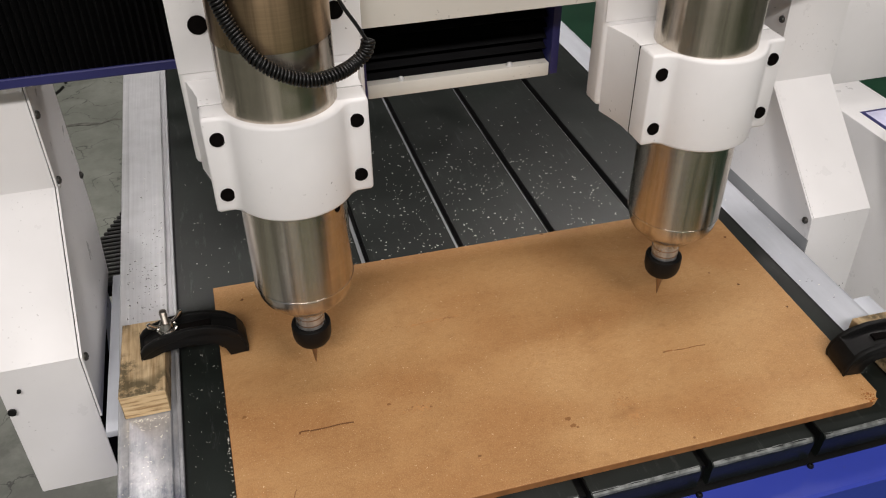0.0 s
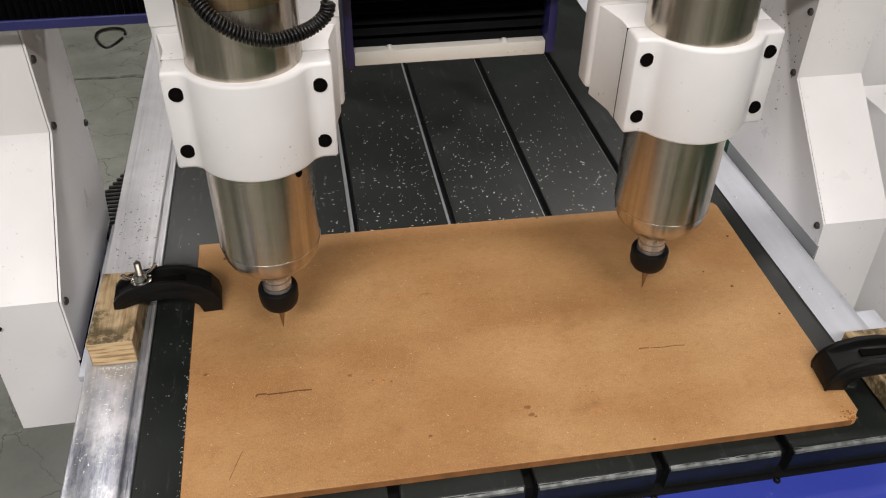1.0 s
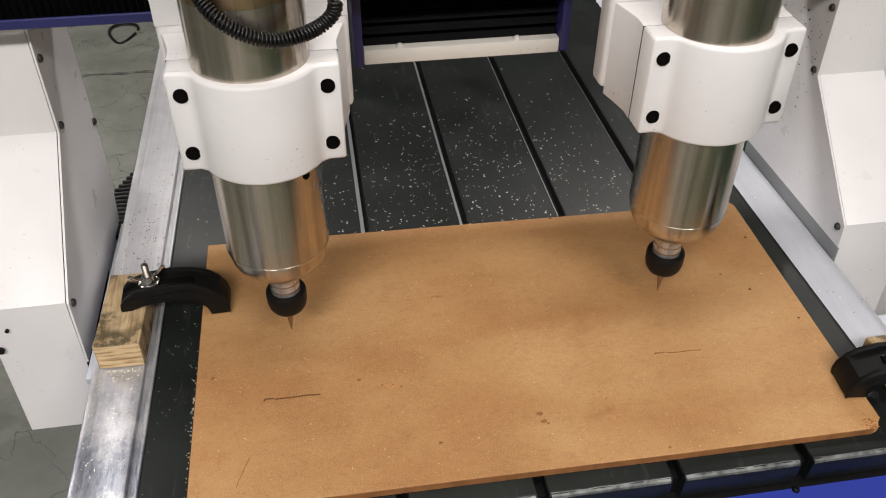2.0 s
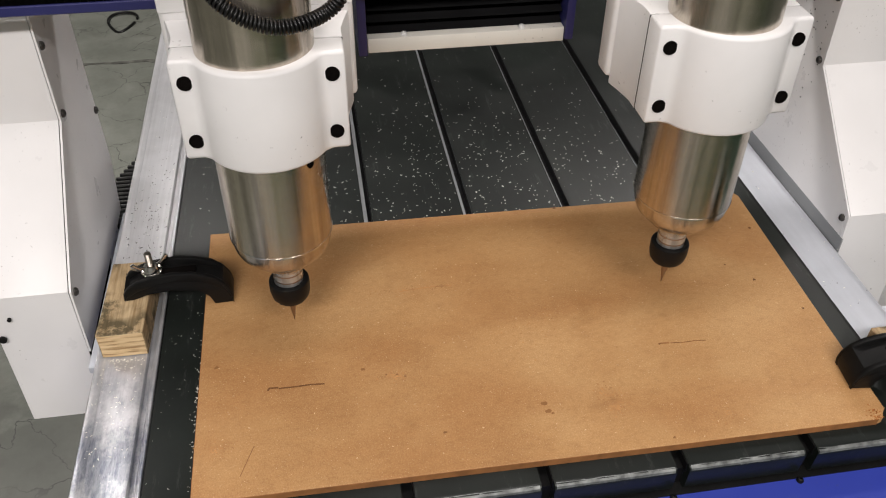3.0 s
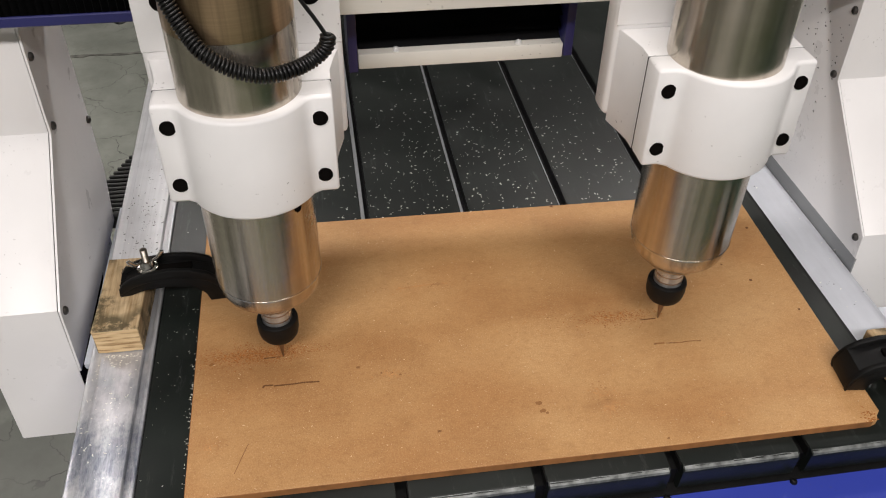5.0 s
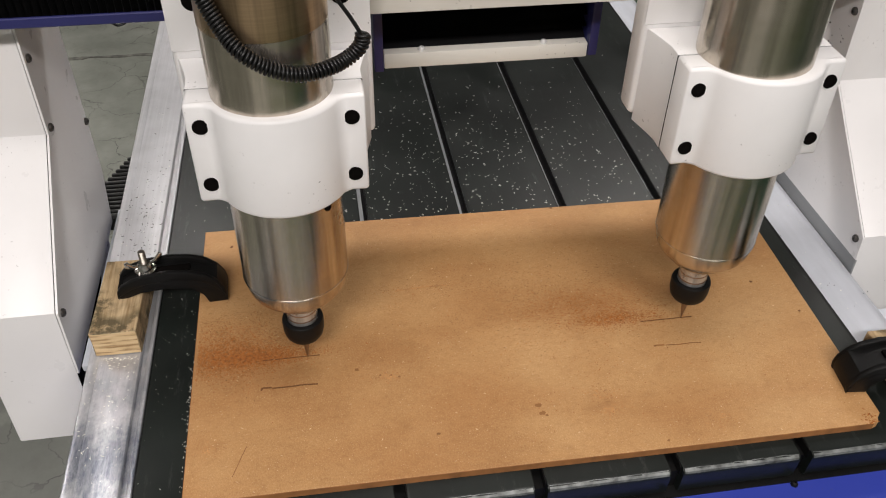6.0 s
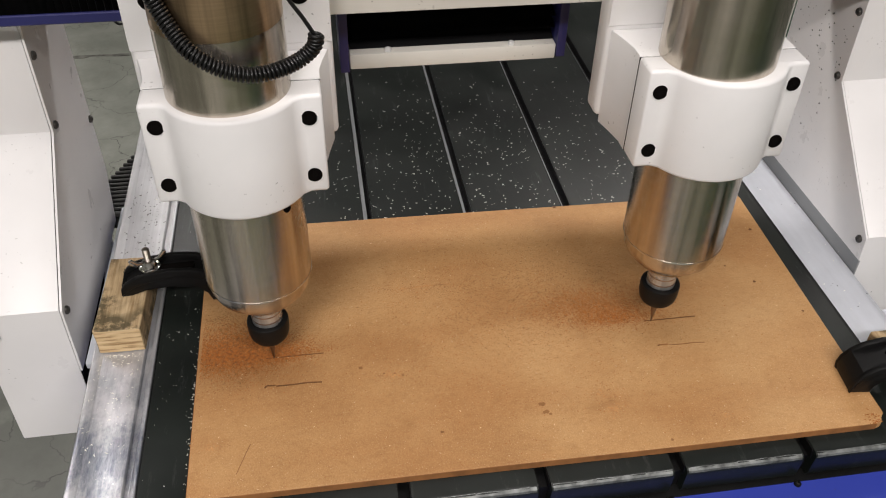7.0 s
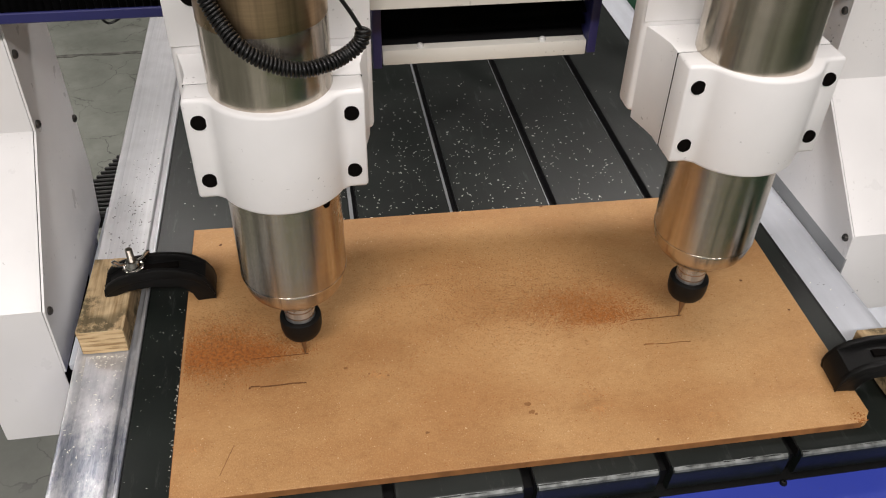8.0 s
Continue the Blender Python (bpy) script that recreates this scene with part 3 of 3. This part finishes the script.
        pts = [(-0.0430, -0.0380, 0.4360), (-0.0385, -0.0405, 0.4180), (-0.0335, -0.0425, 0.4020), (-0.0250, -0.0490, 0.3860), (-0.0150, -0.0565, 0.3745), (0.0020, -0.0585, 0.3625), (0.0230, -0.0575, 0.3550), (0.0430, -0.0520, 0.3550), (0.0590, -0.0420, 0.3570), (0.0700, -0.0400, 0.3660), (0.0725, -0.0400, 0.3760)]
        mid = spline([(X(a), Y(b), Z(c)) for a, b, c in pts], 12)
        acc, turns, coil, side = 0.0, 0.0, [], None
        fine = []
        for a, b in zip(mid, mid[1:]):
            fine += [a.lerp(b, k / 8) for k in range(8)]
        for i in range(1, len(fine) - 1):
            d = (fine[i + 1] - fine[i - 1]).normalized()
            if side is None:
                side = d.orthogonal().normalized()
            side = (side - d * side.dot(d)).normalized()
            turns += (fine[i] - fine[i - 1]).length / 0.0030 * 2 * math.pi
            coil.append((fine[i], side.copy(), d.cross(side), turns))
        path, last = [], 0.0
        for c0, c1 in zip(coil, coil[1:]):
            n = max(1, int((c1[3] - c0[3]) / 0.55))
            for k in range(n):
                t = k / n
                ang = c0[3] + (c1[3] - c0[3]) * t
                path.append(c0[0].lerp(c1[0], t) + (c0[1] * math.cos(ang) + c0[2] * math.sin(ang)) * 0.0048)
        part("coiled_cable", tube(path, 0.00140, 6), RUBBER, h, "black coiled cable", 80)
        part("cable_core", tube(mid[4:-3], 0.0034, 8), RUBBER, h)
        lead = spline([(X(0.0715), Y(-0.040), Z(0.374)), (X(0.0640), Y(-0.040), Z(0.388)), (X(0.0530), Y(-0.040), Z(0.407)), (X(0.045), Y(-0.034), Z(0.428))], 6)
        part("cable_lead", tube(lead, 0.0016, 8), RUBBER, h)
    return h


head_a = spindle_head(-0.2160, -0.2143, True)
head_b = spindle_head(0.1915, 0.1955, False, 0.035, 0.0028)

# ---- work piece ----
board = thing("mdf_board", (-0.005, 0.124, 0.0), "brown fibreboard sheet clamped on the bed, lightly engraved", "board")
outline = [(-0.3400, -0.0600), (-0.079, -0.0620), (0.108, -0.0642), (0.316, -0.0650), (0.3215, -0.0635), (0.3240, -0.0585), (0.3290, -0.0535), (0.3375, 0.305), (0.334, 0.3115), (-0.3425, 0.3240)]
part("sheet", prism(outline, "z", 0.0004, 0.009, 0.0006, seg=1), MDF, board)


saw = [(-0.3400, -0.0600), (-0.079, -0.0620), (0.108, -0.0642), (0.316, -0.0650)]
bm = bmesh.new()
for (xa, ya), (xb, yb) in zip(saw, saw[1:]):
    prism([(xa, ya - 0.0003), (xb, yb - 0.0003), (xb, yb + 0.002), (xa, ya + 0.002)], "z", 0.0006, 0.0086, bm=bm)
part("sawn_edge", bm, SAWN, board, "dark sawn edge")
part("sawn_edge", prism([(-0.3402, -0.0598), (-0.3427, 0.3238), (-0.340, 0.3238), (-0.338, -0.0598)], "z", 0.0006, 0.0086), SAWN, board, "dark sawn edge")


def mark(name, pts, width, material, z=0.0092):
    """A flat stroke on the sheet, in short level pieces."""
    bm = bmesh.new()
    for (xa, ya), (xb, yb) in zip(pts, pts[1:]):
        d = Vector((xb - xa, yb - ya, 0)).normalized()
        n = Vector((-d.y, d.x, 0)) * width / 2
        quad = [Vector((xa, ya, z)) - n, Vector((xb, yb, z)) - n, Vector((xb, yb, z)) + n, Vector((xa, ya, z)) + n]
        lo = [bm.verts.new(q - Vector((0, 0, 0.0006))) for q in quad]
        hi = [bm.verts.new(q) for q in quad]
        bm.faces.new(hi)
        for i in range(4):
            bm.faces.new((lo[i], lo[(i + 1) % 4], hi[(i + 1) % 4], hi[i]))
    return part(name, bm, material, board)


rng = random.Random(4)
mark("engraved_line", [(-0.2725, 0.0605), (-0.2712, 0.0635), (-0.262, 0.0628)], 0.0019, BURN)
mark("engraved_line", [(-0.2615, 0.0618), (-0.245, 0.0616), (-0.230, 0.0622), (-0.216, 0.0612)], 0.0017, BURN)
mark("engraved_line", [(0.1385, 0.0632), (0.1410, 0.0640), (0.150, 0.0636)], 0.0019, FAINT)
mark("engraved_line", [(0.1515, 0.0630), (0.165, 0.0618), (0.178, 0.0624), (0.190, 0.0612)], 0.0012, FAINT)
mark("scratch", [(-0.297, -0.038), (-0.289, -0.016), (-0.285, -0.006)], 0.0007, STAIN)
mark("scratch", [(-0.125, 0.186), (-0.095, 0.189), (-0.065, 0.188)], 0.0016, SMEAR)


def blot(x, y, r, material, name="stain", stretch=1.0, z=0.0091):
    """An uneven flat spot on the sheet."""
    bm = bmesh.new()
    n = 14
    ring = []
    for k in range(n):
        q = r * rng.uniform(0.6, 1.15)
        ring.append((x + q * stretch * math.cos(2 * math.pi * k / n), y + q * math.sin(2 * math.pi * k / n)))
    prism(ring, "z", z - 0.0006, z + rng.uniform(0, 0.0002), bm=bm)
    return part(name, bm, material, board)


for x, y, r in ((-0.002, 0.003, 0.0032), (-0.001, -0.007, 0.0026), (0.003, -0.010, 0.0014), (-0.105, -0.017, 0.0018), (-0.3245, 0.0995, 0.0022), (0.110, -0.056, 0.0013), (-0.142, 0.0625, 0.0012), (-0.153, 0.064, 0.0011), (-0.134, 0.0590, 0.0013), (-0.176, 0.0745, 0.0018)):
    blot(x, y, r, STAIN, stretch=1.25)


def soft_stain(x, y, sx, sy, n, lean=0.0):
    """A stain with no rim: many tiny flecks, thinning outwards."""
    bm = bmesh.new()
    for k in range(n):
        u, v = rng.gauss(0, sx), rng.gauss(0, sy)
        cx, cy, q, a = x + u + lean * v, y + v, rng.uniform(0.0005, 0.0013), rng.uniform(0, 6.28)
        ring = [(cx + q * math.cos(a + t), cy + q * 0.8 * math.sin(a + t)) for t in (0, 1.3, 2.4, 3.9, 5.1)]
        bm.faces.new([bm.verts.new((p, w, 0.00905 + 0.0001 * rng.random())) for p, w in ring])
    return tagged(part("stain", bm, SMEAR, board), "faint brown stain on the board", kind="stuff")


for x, y, sx, sy, n, lean in ((0.068, 0.000, 0.0055, 0.010, 150, -0.35), (0.064, -0.013, 0.0028, 0.0040, 70, 0.0), (-0.145, 0.0615, 0.0095, 0.0040, 120, 0.0), (-0.318, -0.004, 0.008, 0.004, 60, 0.4), (0.030, 0.120, 0.05, 0.02, 130, 0.0), (-0.110, 0.188, 0.030, 0.0025, 90, 0.0), (0.170, -0.040, 0.010, 0.006, 60, 0.0)):
    soft_stain(x, y, sx, sy, n, lean)
for x, y, r in ((-0.310, 0.2905, 0.0022), (0.285, 0.1455, 0.0021), (0.090, 0.314, 0.0024), (0.318, 0.092, 0.0016), (0.262, 0.176, 0.0014), (0.322, 0.238, 0.0022)):
    blot(x, y, r, BURN, "pinhole")



# ---- hold-downs ----
def hold_down(x, y, turn, label, low_by=1.0, half=0.0155):
    """A black arched clamp arm with a stud and wing nut; its stud at (x, y)."""
    c = thing("hold_down_clamp", (x, y, 0.009), label, "clamp", "clamps on the board")
    top = [(-0.0320, 0.026), (-0.0312, 0.034), (-0.027, 0.040), (-0.016, 0.047), (0.0, 0.0520), (0.022, 0.0545), (0.044, 0.0520), (0.062, 0.0445), (0.073, 0.034), (0.0795, 0.022), (0.0815, 0.010)]
    low = [(0.0800, 0.0010), (0.060, 0.0006), (0.056, 0.013), (0.046, 0.0235), (0.020, 0.0290), (-0.008, 0.0270), (-0.022, 0.0215), (-0.031, 0.0212)]
    m = Matrix.Translation((x, y, 0.009)) @ pose(0, 0, 0, 0, 0, turn)
    # a web between two side cheeks, open along the top
    web_top = [(p, q - (0.0075 if -0.030 < p < 0.070 else 0.0)) for p, q in top]
    arm = prism([(p, q * low_by) for p, q in web_top + low], "y", -half, half, 0.0022)
    bmesh.ops.transform(arm, matrix=m, verts=arm.verts[:])
    a = part("arm", arm, BLACK, c, "black moulded arm")
    for side in (-1, 1):
        y0, y1 = sorted((side * (half + 0.0012), side * (half - 0.0052)))
        rim = [(p, q - (0.0062 if 2 <= k <= 8 else 0.004)) for k, (p, q) in enumerate(top)]
        cheek = prism([(p, q * low_by) for p, q in top] + [(p * 0.985, (q - 0.006) * low_by) for p, q in rim[::-1]], "y", y0, y1, 0.0016)
        bmesh.ops.transform(cheek, matrix=m, verts=cheek.verts[:])
        part("cheek", cheek, BLACK, a, "raised side cheek")
    slot = boxed(0.010, 0.046, -0.0042, 0.0042, 0.0430 * low_by, 0.0476 * low_by)
    bmesh.ops.transform(slot, matrix=m, verts=slot.verts[:])
    part("arm_slot", slot, HOLE, a)
    z0 = 0.0420 * low_by
    part("washer", turned([(0.004, z0 + 0.0065), (0.0115, z0 + 0.0065), (0.0115, z0 + 0.0085), (0.004, z0 + 0.0085)], x, y, 0.009, 24), CHROME, c)
    nut = part("wing_nut", turned([(0.0040, z0 + 0.0085), (0.0088, z0 + 0.0085), (0.0082, z0 + 0.0125), (0.0062, z0 + 0.0165), (0.0040, z0 + 0.0165)], x, y, 0.009, 20), CHROME, c, "bright wing nut")
    for s in (-1, 1):
        w = prism([(s * 0.005, z0 + 0.009), (s * 0.012, z0 + 0.010), (s * 0.0195, z0 + 0.0175), (s * 0.0200, z0 + 0.0225), (s * 0.0165, z0 + 0.0235), (s * 0.0110, z0 + 0.0165), (s * 0.005, z0 + 0.0150)], "y", -0.0018, 0.0018, 0.0008)
        bmesh.ops.transform(w, matrix=Matrix.Translation((x, y, 0.009)) @ pose(0, 0, 0, 0, 0, turn + 20), verts=w.verts[:])
        part("wing", w, CHROME, nut)
    rod = []
    z = 0.018
    while z < 0.0465 * low_by + 0.028:
        rod += [(0.0038, z), (0.0033, z + 0.0006)]
        z += 0.00125
    part("stud", turned([(0, 0.018), *rod, (0, z)], x, y, 0.009, 14), STUD, c, "threaded stud")
    return c


hold_down(-0.391, 0.209, 2, "black arched hold-down clamp with a wing nut on a wooden block", 0.93)
hold_down(0.3895, -0.0165, 174, "black arched hold-down clamp gripping the board's corner", 0.80, 0.0185)


def packing_block(x0, x1, y0, y1, z0, z1, label, turn=0):
    bm = bmesh.new()
    box(bm, x0, x1, y0, y1, z0, z1, 0.0009, 1)
    bmesh.ops.subdivide_edges(bm, edges=[e for e in bm.edges if e.calc_length() > 0.01], cuts=5, use_grid_fill=True)
    for v in bm.verts:
        n = noise.noise_vector(v.co * 70)
        v.co += Vector(n) * 0.0007
    if turn:
        bmesh.ops.rotate(bm, verts=bm.verts[:], cent=((x0 + x1) / 2, (y0 + y1) / 2, 0), matrix=Matrix.Rotation(radians(turn), 3, "Z"))
    ob = single("packing_block", bm, WOOD, label, "wood block", group="packing blocks")
    ob.data.materials.append(END_GRAIN)
    for p in ob.data.polygons:
        if abs(p.normal.y) > 0.75:
            p.material_index = 1
    return ob


packing_block(-0.4455, -0.3980, 0.1425, 0.258, -0.0036, 0.0295, "rough pine offcut with mouldy stains under the clamp", -1.2)
packing_block(0.364, 0.420, -0.052, 0.0395, 0.0004, 0.0235, "rough pine offcut under the clamp by the corner")

# ---- things on and round the floor ----
cabinet = thing("side_cabinet", (0.9, 0.4, FLOOR), "low white steel cabinet beside the machine", "cabinet")
part("cabinet_body", boxed(0.866, 0.986, 0.10, 0.846, FLOOR, -0.1025, 0.004), WHITE, cabinet)
sticker = part("label_border", boxed(0.895, 0.965, 0.49, 0.655, -0.1024, -0.1012), NAVY, cabinet, "navy label border")
part("label_face", boxed(0.902, 0.958, 0.497, 0.648, -0.1011, -0.1004), LABEL, sticker)

bm, r, x, y = bmesh.new(), random.Random(21), -3.0, 0.0
line = []
while x < -0.55:
    line.append((x, 2.457 + -0.013 * (x + 1.060) + r.gauss(0, 0.006), r.uniform(0.003, 0.013)))
    x += r.uniform(0.02, 0.06)
for (xa, ya, wa), (xb, yb, wb) in zip(line, line[1:]):
    prism([(xa, ya - wa), (xb, yb - wb), (xb, yb + wb), (xa, ya + wa)], "z", FLOOR - 0.002, FLOOR + 0.0025, bm=bm)
single("floor_joint", bm, mat_plain("joint_tar", (0.11, 0.11, 0.095), 0.8, vary=0.6), "dark cracked joint across the concrete floor", "floor joint", "structure")
loop = [(-0.955 + 0.052 * math.cos(a) + 0.012 * math.sin(2 * a), 2.80 + 0.085 * math.sin(a), FLOOR + 0.006 + 0.004 * math.sin(a)) for a in [0.3 + 5.9 * k / 30 for k in range(31)]]
single("cable_loop", tube(loop, 0.0055, 8), RUBBER, "loop of black cable lying on the floor", "cable")


def cable_chain():
    c = thing("cable_chain", (-0.50, 0.5, -0.1), "black ribbed cable chain lying beside the rail", "cable chain")
    # links along the rail, each set further under it than the one before
    y = 0.486
    while y < 0.70:
        x = -0.521 + (y - 0.565) * 0.43
        ob = part("link", boxed(x + 0.001, -0.456, y, y + 0.0075, -0.100, -0.0825), BLACK, c)
        part("rib", boxed(x, -0.4565, y + 0.0010, y + 0.0062, -0.0824, -0.0740, 0.0014, seg=1), CHAIN, ob)
        y += 0.0102
    return c


cable_chain()


# ---- chips and dust ----
def grain(verts, faces, x, y, z, size, r):
    """One splinter: a small tilted wedge of four faces."""
    a, k = r.uniform(0, 2 * math.pi), len(verts)
    c, d = math.cos(a), math.sin(a)
    long, wide, high = size * r.uniform(0.8, 1.9), size * r.uniform(0.35, 0.7), size * r.uniform(0.3, 0.7)
    for u, v, w in ((-long, -wide, 0), (long, -wide * 0.6, 0), (0, wide, 0), (0, 0, high)):
        verts.append((x + u * c - v * d, y + u * d + v * c, z + w))
    faces += [(k, k + 1, k + 3), (k + 1, k + 2, k + 3), (k + 2, k, k + 3), (k, k + 2, k + 1)]


def scatter(name, spots, material, label, category, base=(0, 0, 0)):
    """Loose grains as one object; spots: x, y, z, size."""
    r, verts, faces = random.Random(len(spots)), [], []
    for x, y, z, size in spots:
        grain(verts, faces, x - base[0], y - base[1], z - base[2], size, r)
    me = bpy.data.meshes.new(name)
    me.from_pydata(verts, [], faces)
    me.materials.append(material)
    ob = new(name, me)
    ob.location = base
    BASES[ob.name] = Vector(base)
    return tagged(ob, label, category, kind="stuff")


rng = random.Random(11)
spots = []
while len(spots) < 760:
    y = rng.gauss(0.40, 0.15)
    x = rng.gauss(0.0, 0.16)
    if 0.328 < y < 1.0 and -0.37 < x < 0.35 and min(abs(x - q) for q in SLOTS) > 0.008:
        spots.append((x, y, 0.0001, rng.choice((0.0007, 0.0009, 0.0011, 0.0014))))
for k in range(70):
    spots.append((rng.uniform(-0.383, -0.345), rng.gauss(0.16, 0.10), 0.0001, rng.choice((0.0004, 0.0005, 0.0008))))
scatter("bed_chips", [q for q in spots if not -0.345 < q[0] < 0.34 or q[1] > 0.328], CHIP, "pale wood chips strewn over the black bed", "wood chips")
spots = []
for k in range(150):
    spots.append((rng.uniform(-0.448, -0.404), rng.choice((rng.gauss(0.10, 0.05), rng.uniform(-0.13, 0.8))), -0.0039, rng.choice((0.0006, 0.0009, 0.0013))))
for k in range(40):
    spots.append((rng.uniform(0.37, 0.428), rng.uniform(0.05, 0.9), -0.0039, rng.choice((0.0008, 0.0012))))
scatter("rail_chips", [q for q in spots if not (0.14 < q[1] < 0.262 and q[0] < 0)], CHIP, "pale chips lying on the side rails", "wood chips")
spots = [(rng.uniform(-0.449, -0.402), 0.30 + abs(rng.gauss(0, 0.12)), -0.0039, rng.choice((0.0005, 0.0008, 0.0012))) for k in range(150)]
spots += [(rng.uniform(0.37, 0.425), rng.uniform(0.10, 0.75), -0.0049, rng.choice((0.0005, 0.0009))) for k in range(45)]
scatter("rail_grit", spots, HOLE, "dark grit on the side rails", "grit")
spots = [(rng.uniform(-0.440, -0.402), 0.1395 - abs(rng.gauss(0, 0.004)), -0.0039, rng.uniform(0.0006, 0.0013)) for k in range(40)]
scatter("block_crumbs", spots, CHIP, "pale crumbs at the foot of the wooden block", "wood crumbs")
spots = []
for k in range(46):
    spots.append((-0.3425 - abs(rng.gauss(0, 0.0012)), rng.choice((rng.uniform(-0.06, 0.18), rng.gauss(0.09, 0.05))), rng.uniform(0.001, 0.007), rng.uniform(0.0005, 0.0011)))
scatter("edge_fluff", spots, CHIP, "torn fibres along the board's sawn edge", "wood fibres")
spots = [(rng.uniform(-0.335, 0.325), rng.uniform(-0.06, 0.31), 0.0091, rng.choice((0.0005, 0.0006, 0.0009))) for k in range(420)]
scatter("board_specks", spots, FLECK, "pale specks on the fibreboard", "dust")

spots = []
for k in range(90):
    y, z = rng.gauss(0.40, 0.05), rng.gauss(0.17, 0.05)
    if 0.355 < y < 0.48 and 0.03 < z < 0.30:
        spots.append((y, z, rng.choice((0.0006, 0.0009, 0.0013))))
bm = bmesh.new()
for y, z, q in spots:
    prism([(y - q, z - 0.4 * q), (y + 0.8 * q, z - 0.7 * q), (y + 0.3 * q, z + 0.8 * q)], "x", 0.4538, 0.4544, bm=bm)
tagged(part("grime_specks", bm, HOLE, gantry), "dark specks of grime on the panel", kind="stuff")

spots = [(rng.gauss(0.318, 0.006), rng.gauss(-0.060, 0.005), 0.0091, rng.uniform(0.0007, 0.0013)) for k in range(70)]
scatter("corner_crumbs", [q for q in spots if q[0] < 0.322 and q[1] > -0.066], DUST, "orange crumbs on the board's chipped corner", "wood crumbs")


# dust thrown out of the cuts: seconds of landing, then the clump
CLUMPS = []


def dust_clump(when, cut_x, cx, cy, sx, sy, n, size, material=None):
    r = random.Random(int(when * 1000) + int(cx * 5000))
    base = (cut_x, 0.1005, 0.009)
    spots = []
    while len(spots) < n:
        x, y = r.gauss(cx, sx), r.gauss(cy, sy)
        if -0.338 < x < 0.330 and -0.06 < y < 0.31:
            spots.append((x, y, 0.0091, size * r.uniform(0.6, 1.3)))
    ob = scatter("sawdust", spots, material or DUST, "fresh orange sawdust beside the cut", "sawdust", base)
    CLUMPS.append((ob, when))


for k in range(18):
    when = 4.80 + 0.125 * k
    far = rng.uniform(0.1, 0.3) if k < 3 else rng.uniform(0.3, 1.0)
    dust_clump(when, -0.25, -0.268 - 0.045 * far, 0.104 + 0.026 * far * rng.random(), 0.030, 0.0035 + 0.017 * far, 1300, 0.00058)
    dust_clump(when + 0.05, 0.16, 0.125 - 0.080 * far * rng.random(), 0.106 + 0.040 * far * rng.random(), 0.018 + 0.022 * far, 0.0030 + 0.014 * far, 560, 0.00056)
for k in range(14):
    dust_clump(5.2 + 0.15 * k, -0.22, rng.uniform(-0.16, 0.14), rng.uniform(0.04, 0.22), 0.12, 0.07, 800, 0.00048)
for k in range(10):
    dust_clump(5.4 + 0.2 * k, -0.25, -0.300, 0.130, 0.028, 0.030, 420, 0.00064, CHIP_TAN)
    dust_clump(5.5 + 0.2 * k, 0.16, 0.030, 0.160, 0.070, 0.040, 560, 0.00060, CHIP_TAN)

# the two new cuts, opened stretch by stretch
CUTS = []
for cx in (-0.2160, 0.1915):
    for k in range(14):
        x0 = cx - 0.0555 + 0.0042 * k
        bm = boxed(x0, x0 + 0.0042, 0.1005 - 0.0006, 0.1005 + 0.0006, 0.0080, 0.00925)
        ob = part("groove", bm, BURN, board, "dark freshly cut groove")
        CUTS.append((ob, 4.72 + 0.0042 * k / 0.0636 + 0.05))


# ---- what moves ----
# offset of the heads from their place at the end: seconds, x, y, z
TRAVEL = [
    (0.0, -0.0248, 0.0392, 0.0193), (3.05, -0.0260, 0.0386, 0.0192), (3.2, -0.0310, 0.0315, 0.0185), (3.3, -0.0395, 0.0205, 0.0173),
    (3.4, -0.0468, 0.0110, 0.0155), (3.5, -0.0521, 0.0045, 0.0134), (3.7, -0.0549, 0.0006, 0.0098), (4.0, -0.0552, 0.0001, 0.0061),
    (4.2, -0.0552, 0.0, 0.0036), (4.45, -0.0552, 0.0, 0.0004), (4.65, -0.0545, 0.0, 0.0), (4.8, -0.0480, 0.0, 0.0), (5.3, -0.0190, 0.0, 0.0),
    (5.5, -0.0071, 0.0, 0.0), (5.6, -0.0005, 0.0, 0.0), (5.7, 0.0030, 0.0, 0.0), (5.8, 0.0022, 0.0, 0.0), (6.0, -0.0090, 0.0, 0.0),
    (6.5, -0.0406, 0.0, 0.0), (6.7, -0.0520, 0.0, 0.0), (6.8, -0.0538, 0.0, 0.0), (6.9, -0.0525, 0.0, 0.0), (7.0, -0.0475, 0.0, 0.0),
    (7.5, -0.0158, 0.0, 0.0), (7.7, -0.0030, 0.0, 0.0), (7.85, 0.0025, 0.0, 0.0), (8.0, 0.0, 0.0, 0.0),
]


def motions():
    def keyed(ob, fx, fz):
        base = BASES[ob.name]
        walk(ob, [(t, Matrix.Translation(base + Vector((x * fx, y, z * fz)))) for t, x, y, z in TRAVEL])

    keyed(gantry, 0, 0)
    keyed(carriage, 1, 0)
    for ob in (bar, head_a, head_b):
        keyed(ob, 1, 1)
    for ob, when in CLUMPS:
        rest = BASES[ob.name]
        sunk = Matrix.Translation(rest + Vector((0, 0, -0.004)))
        walk(ob, [(0, sunk), (when - 0.2, sunk), (min(when, 7.99), Matrix.Translation(rest)), (8.0, Matrix.Translation(rest))])
    for ob, when in CUTS:
        rest, sunk = Matrix.Translation(Vector((0, 0, 0))), Matrix.Translation(Vector((0, 0, -0.002)))
        walk(ob, [(0, sunk), (when - 0.1, sunk), (when, rest), (8.0, rest)])


motions()
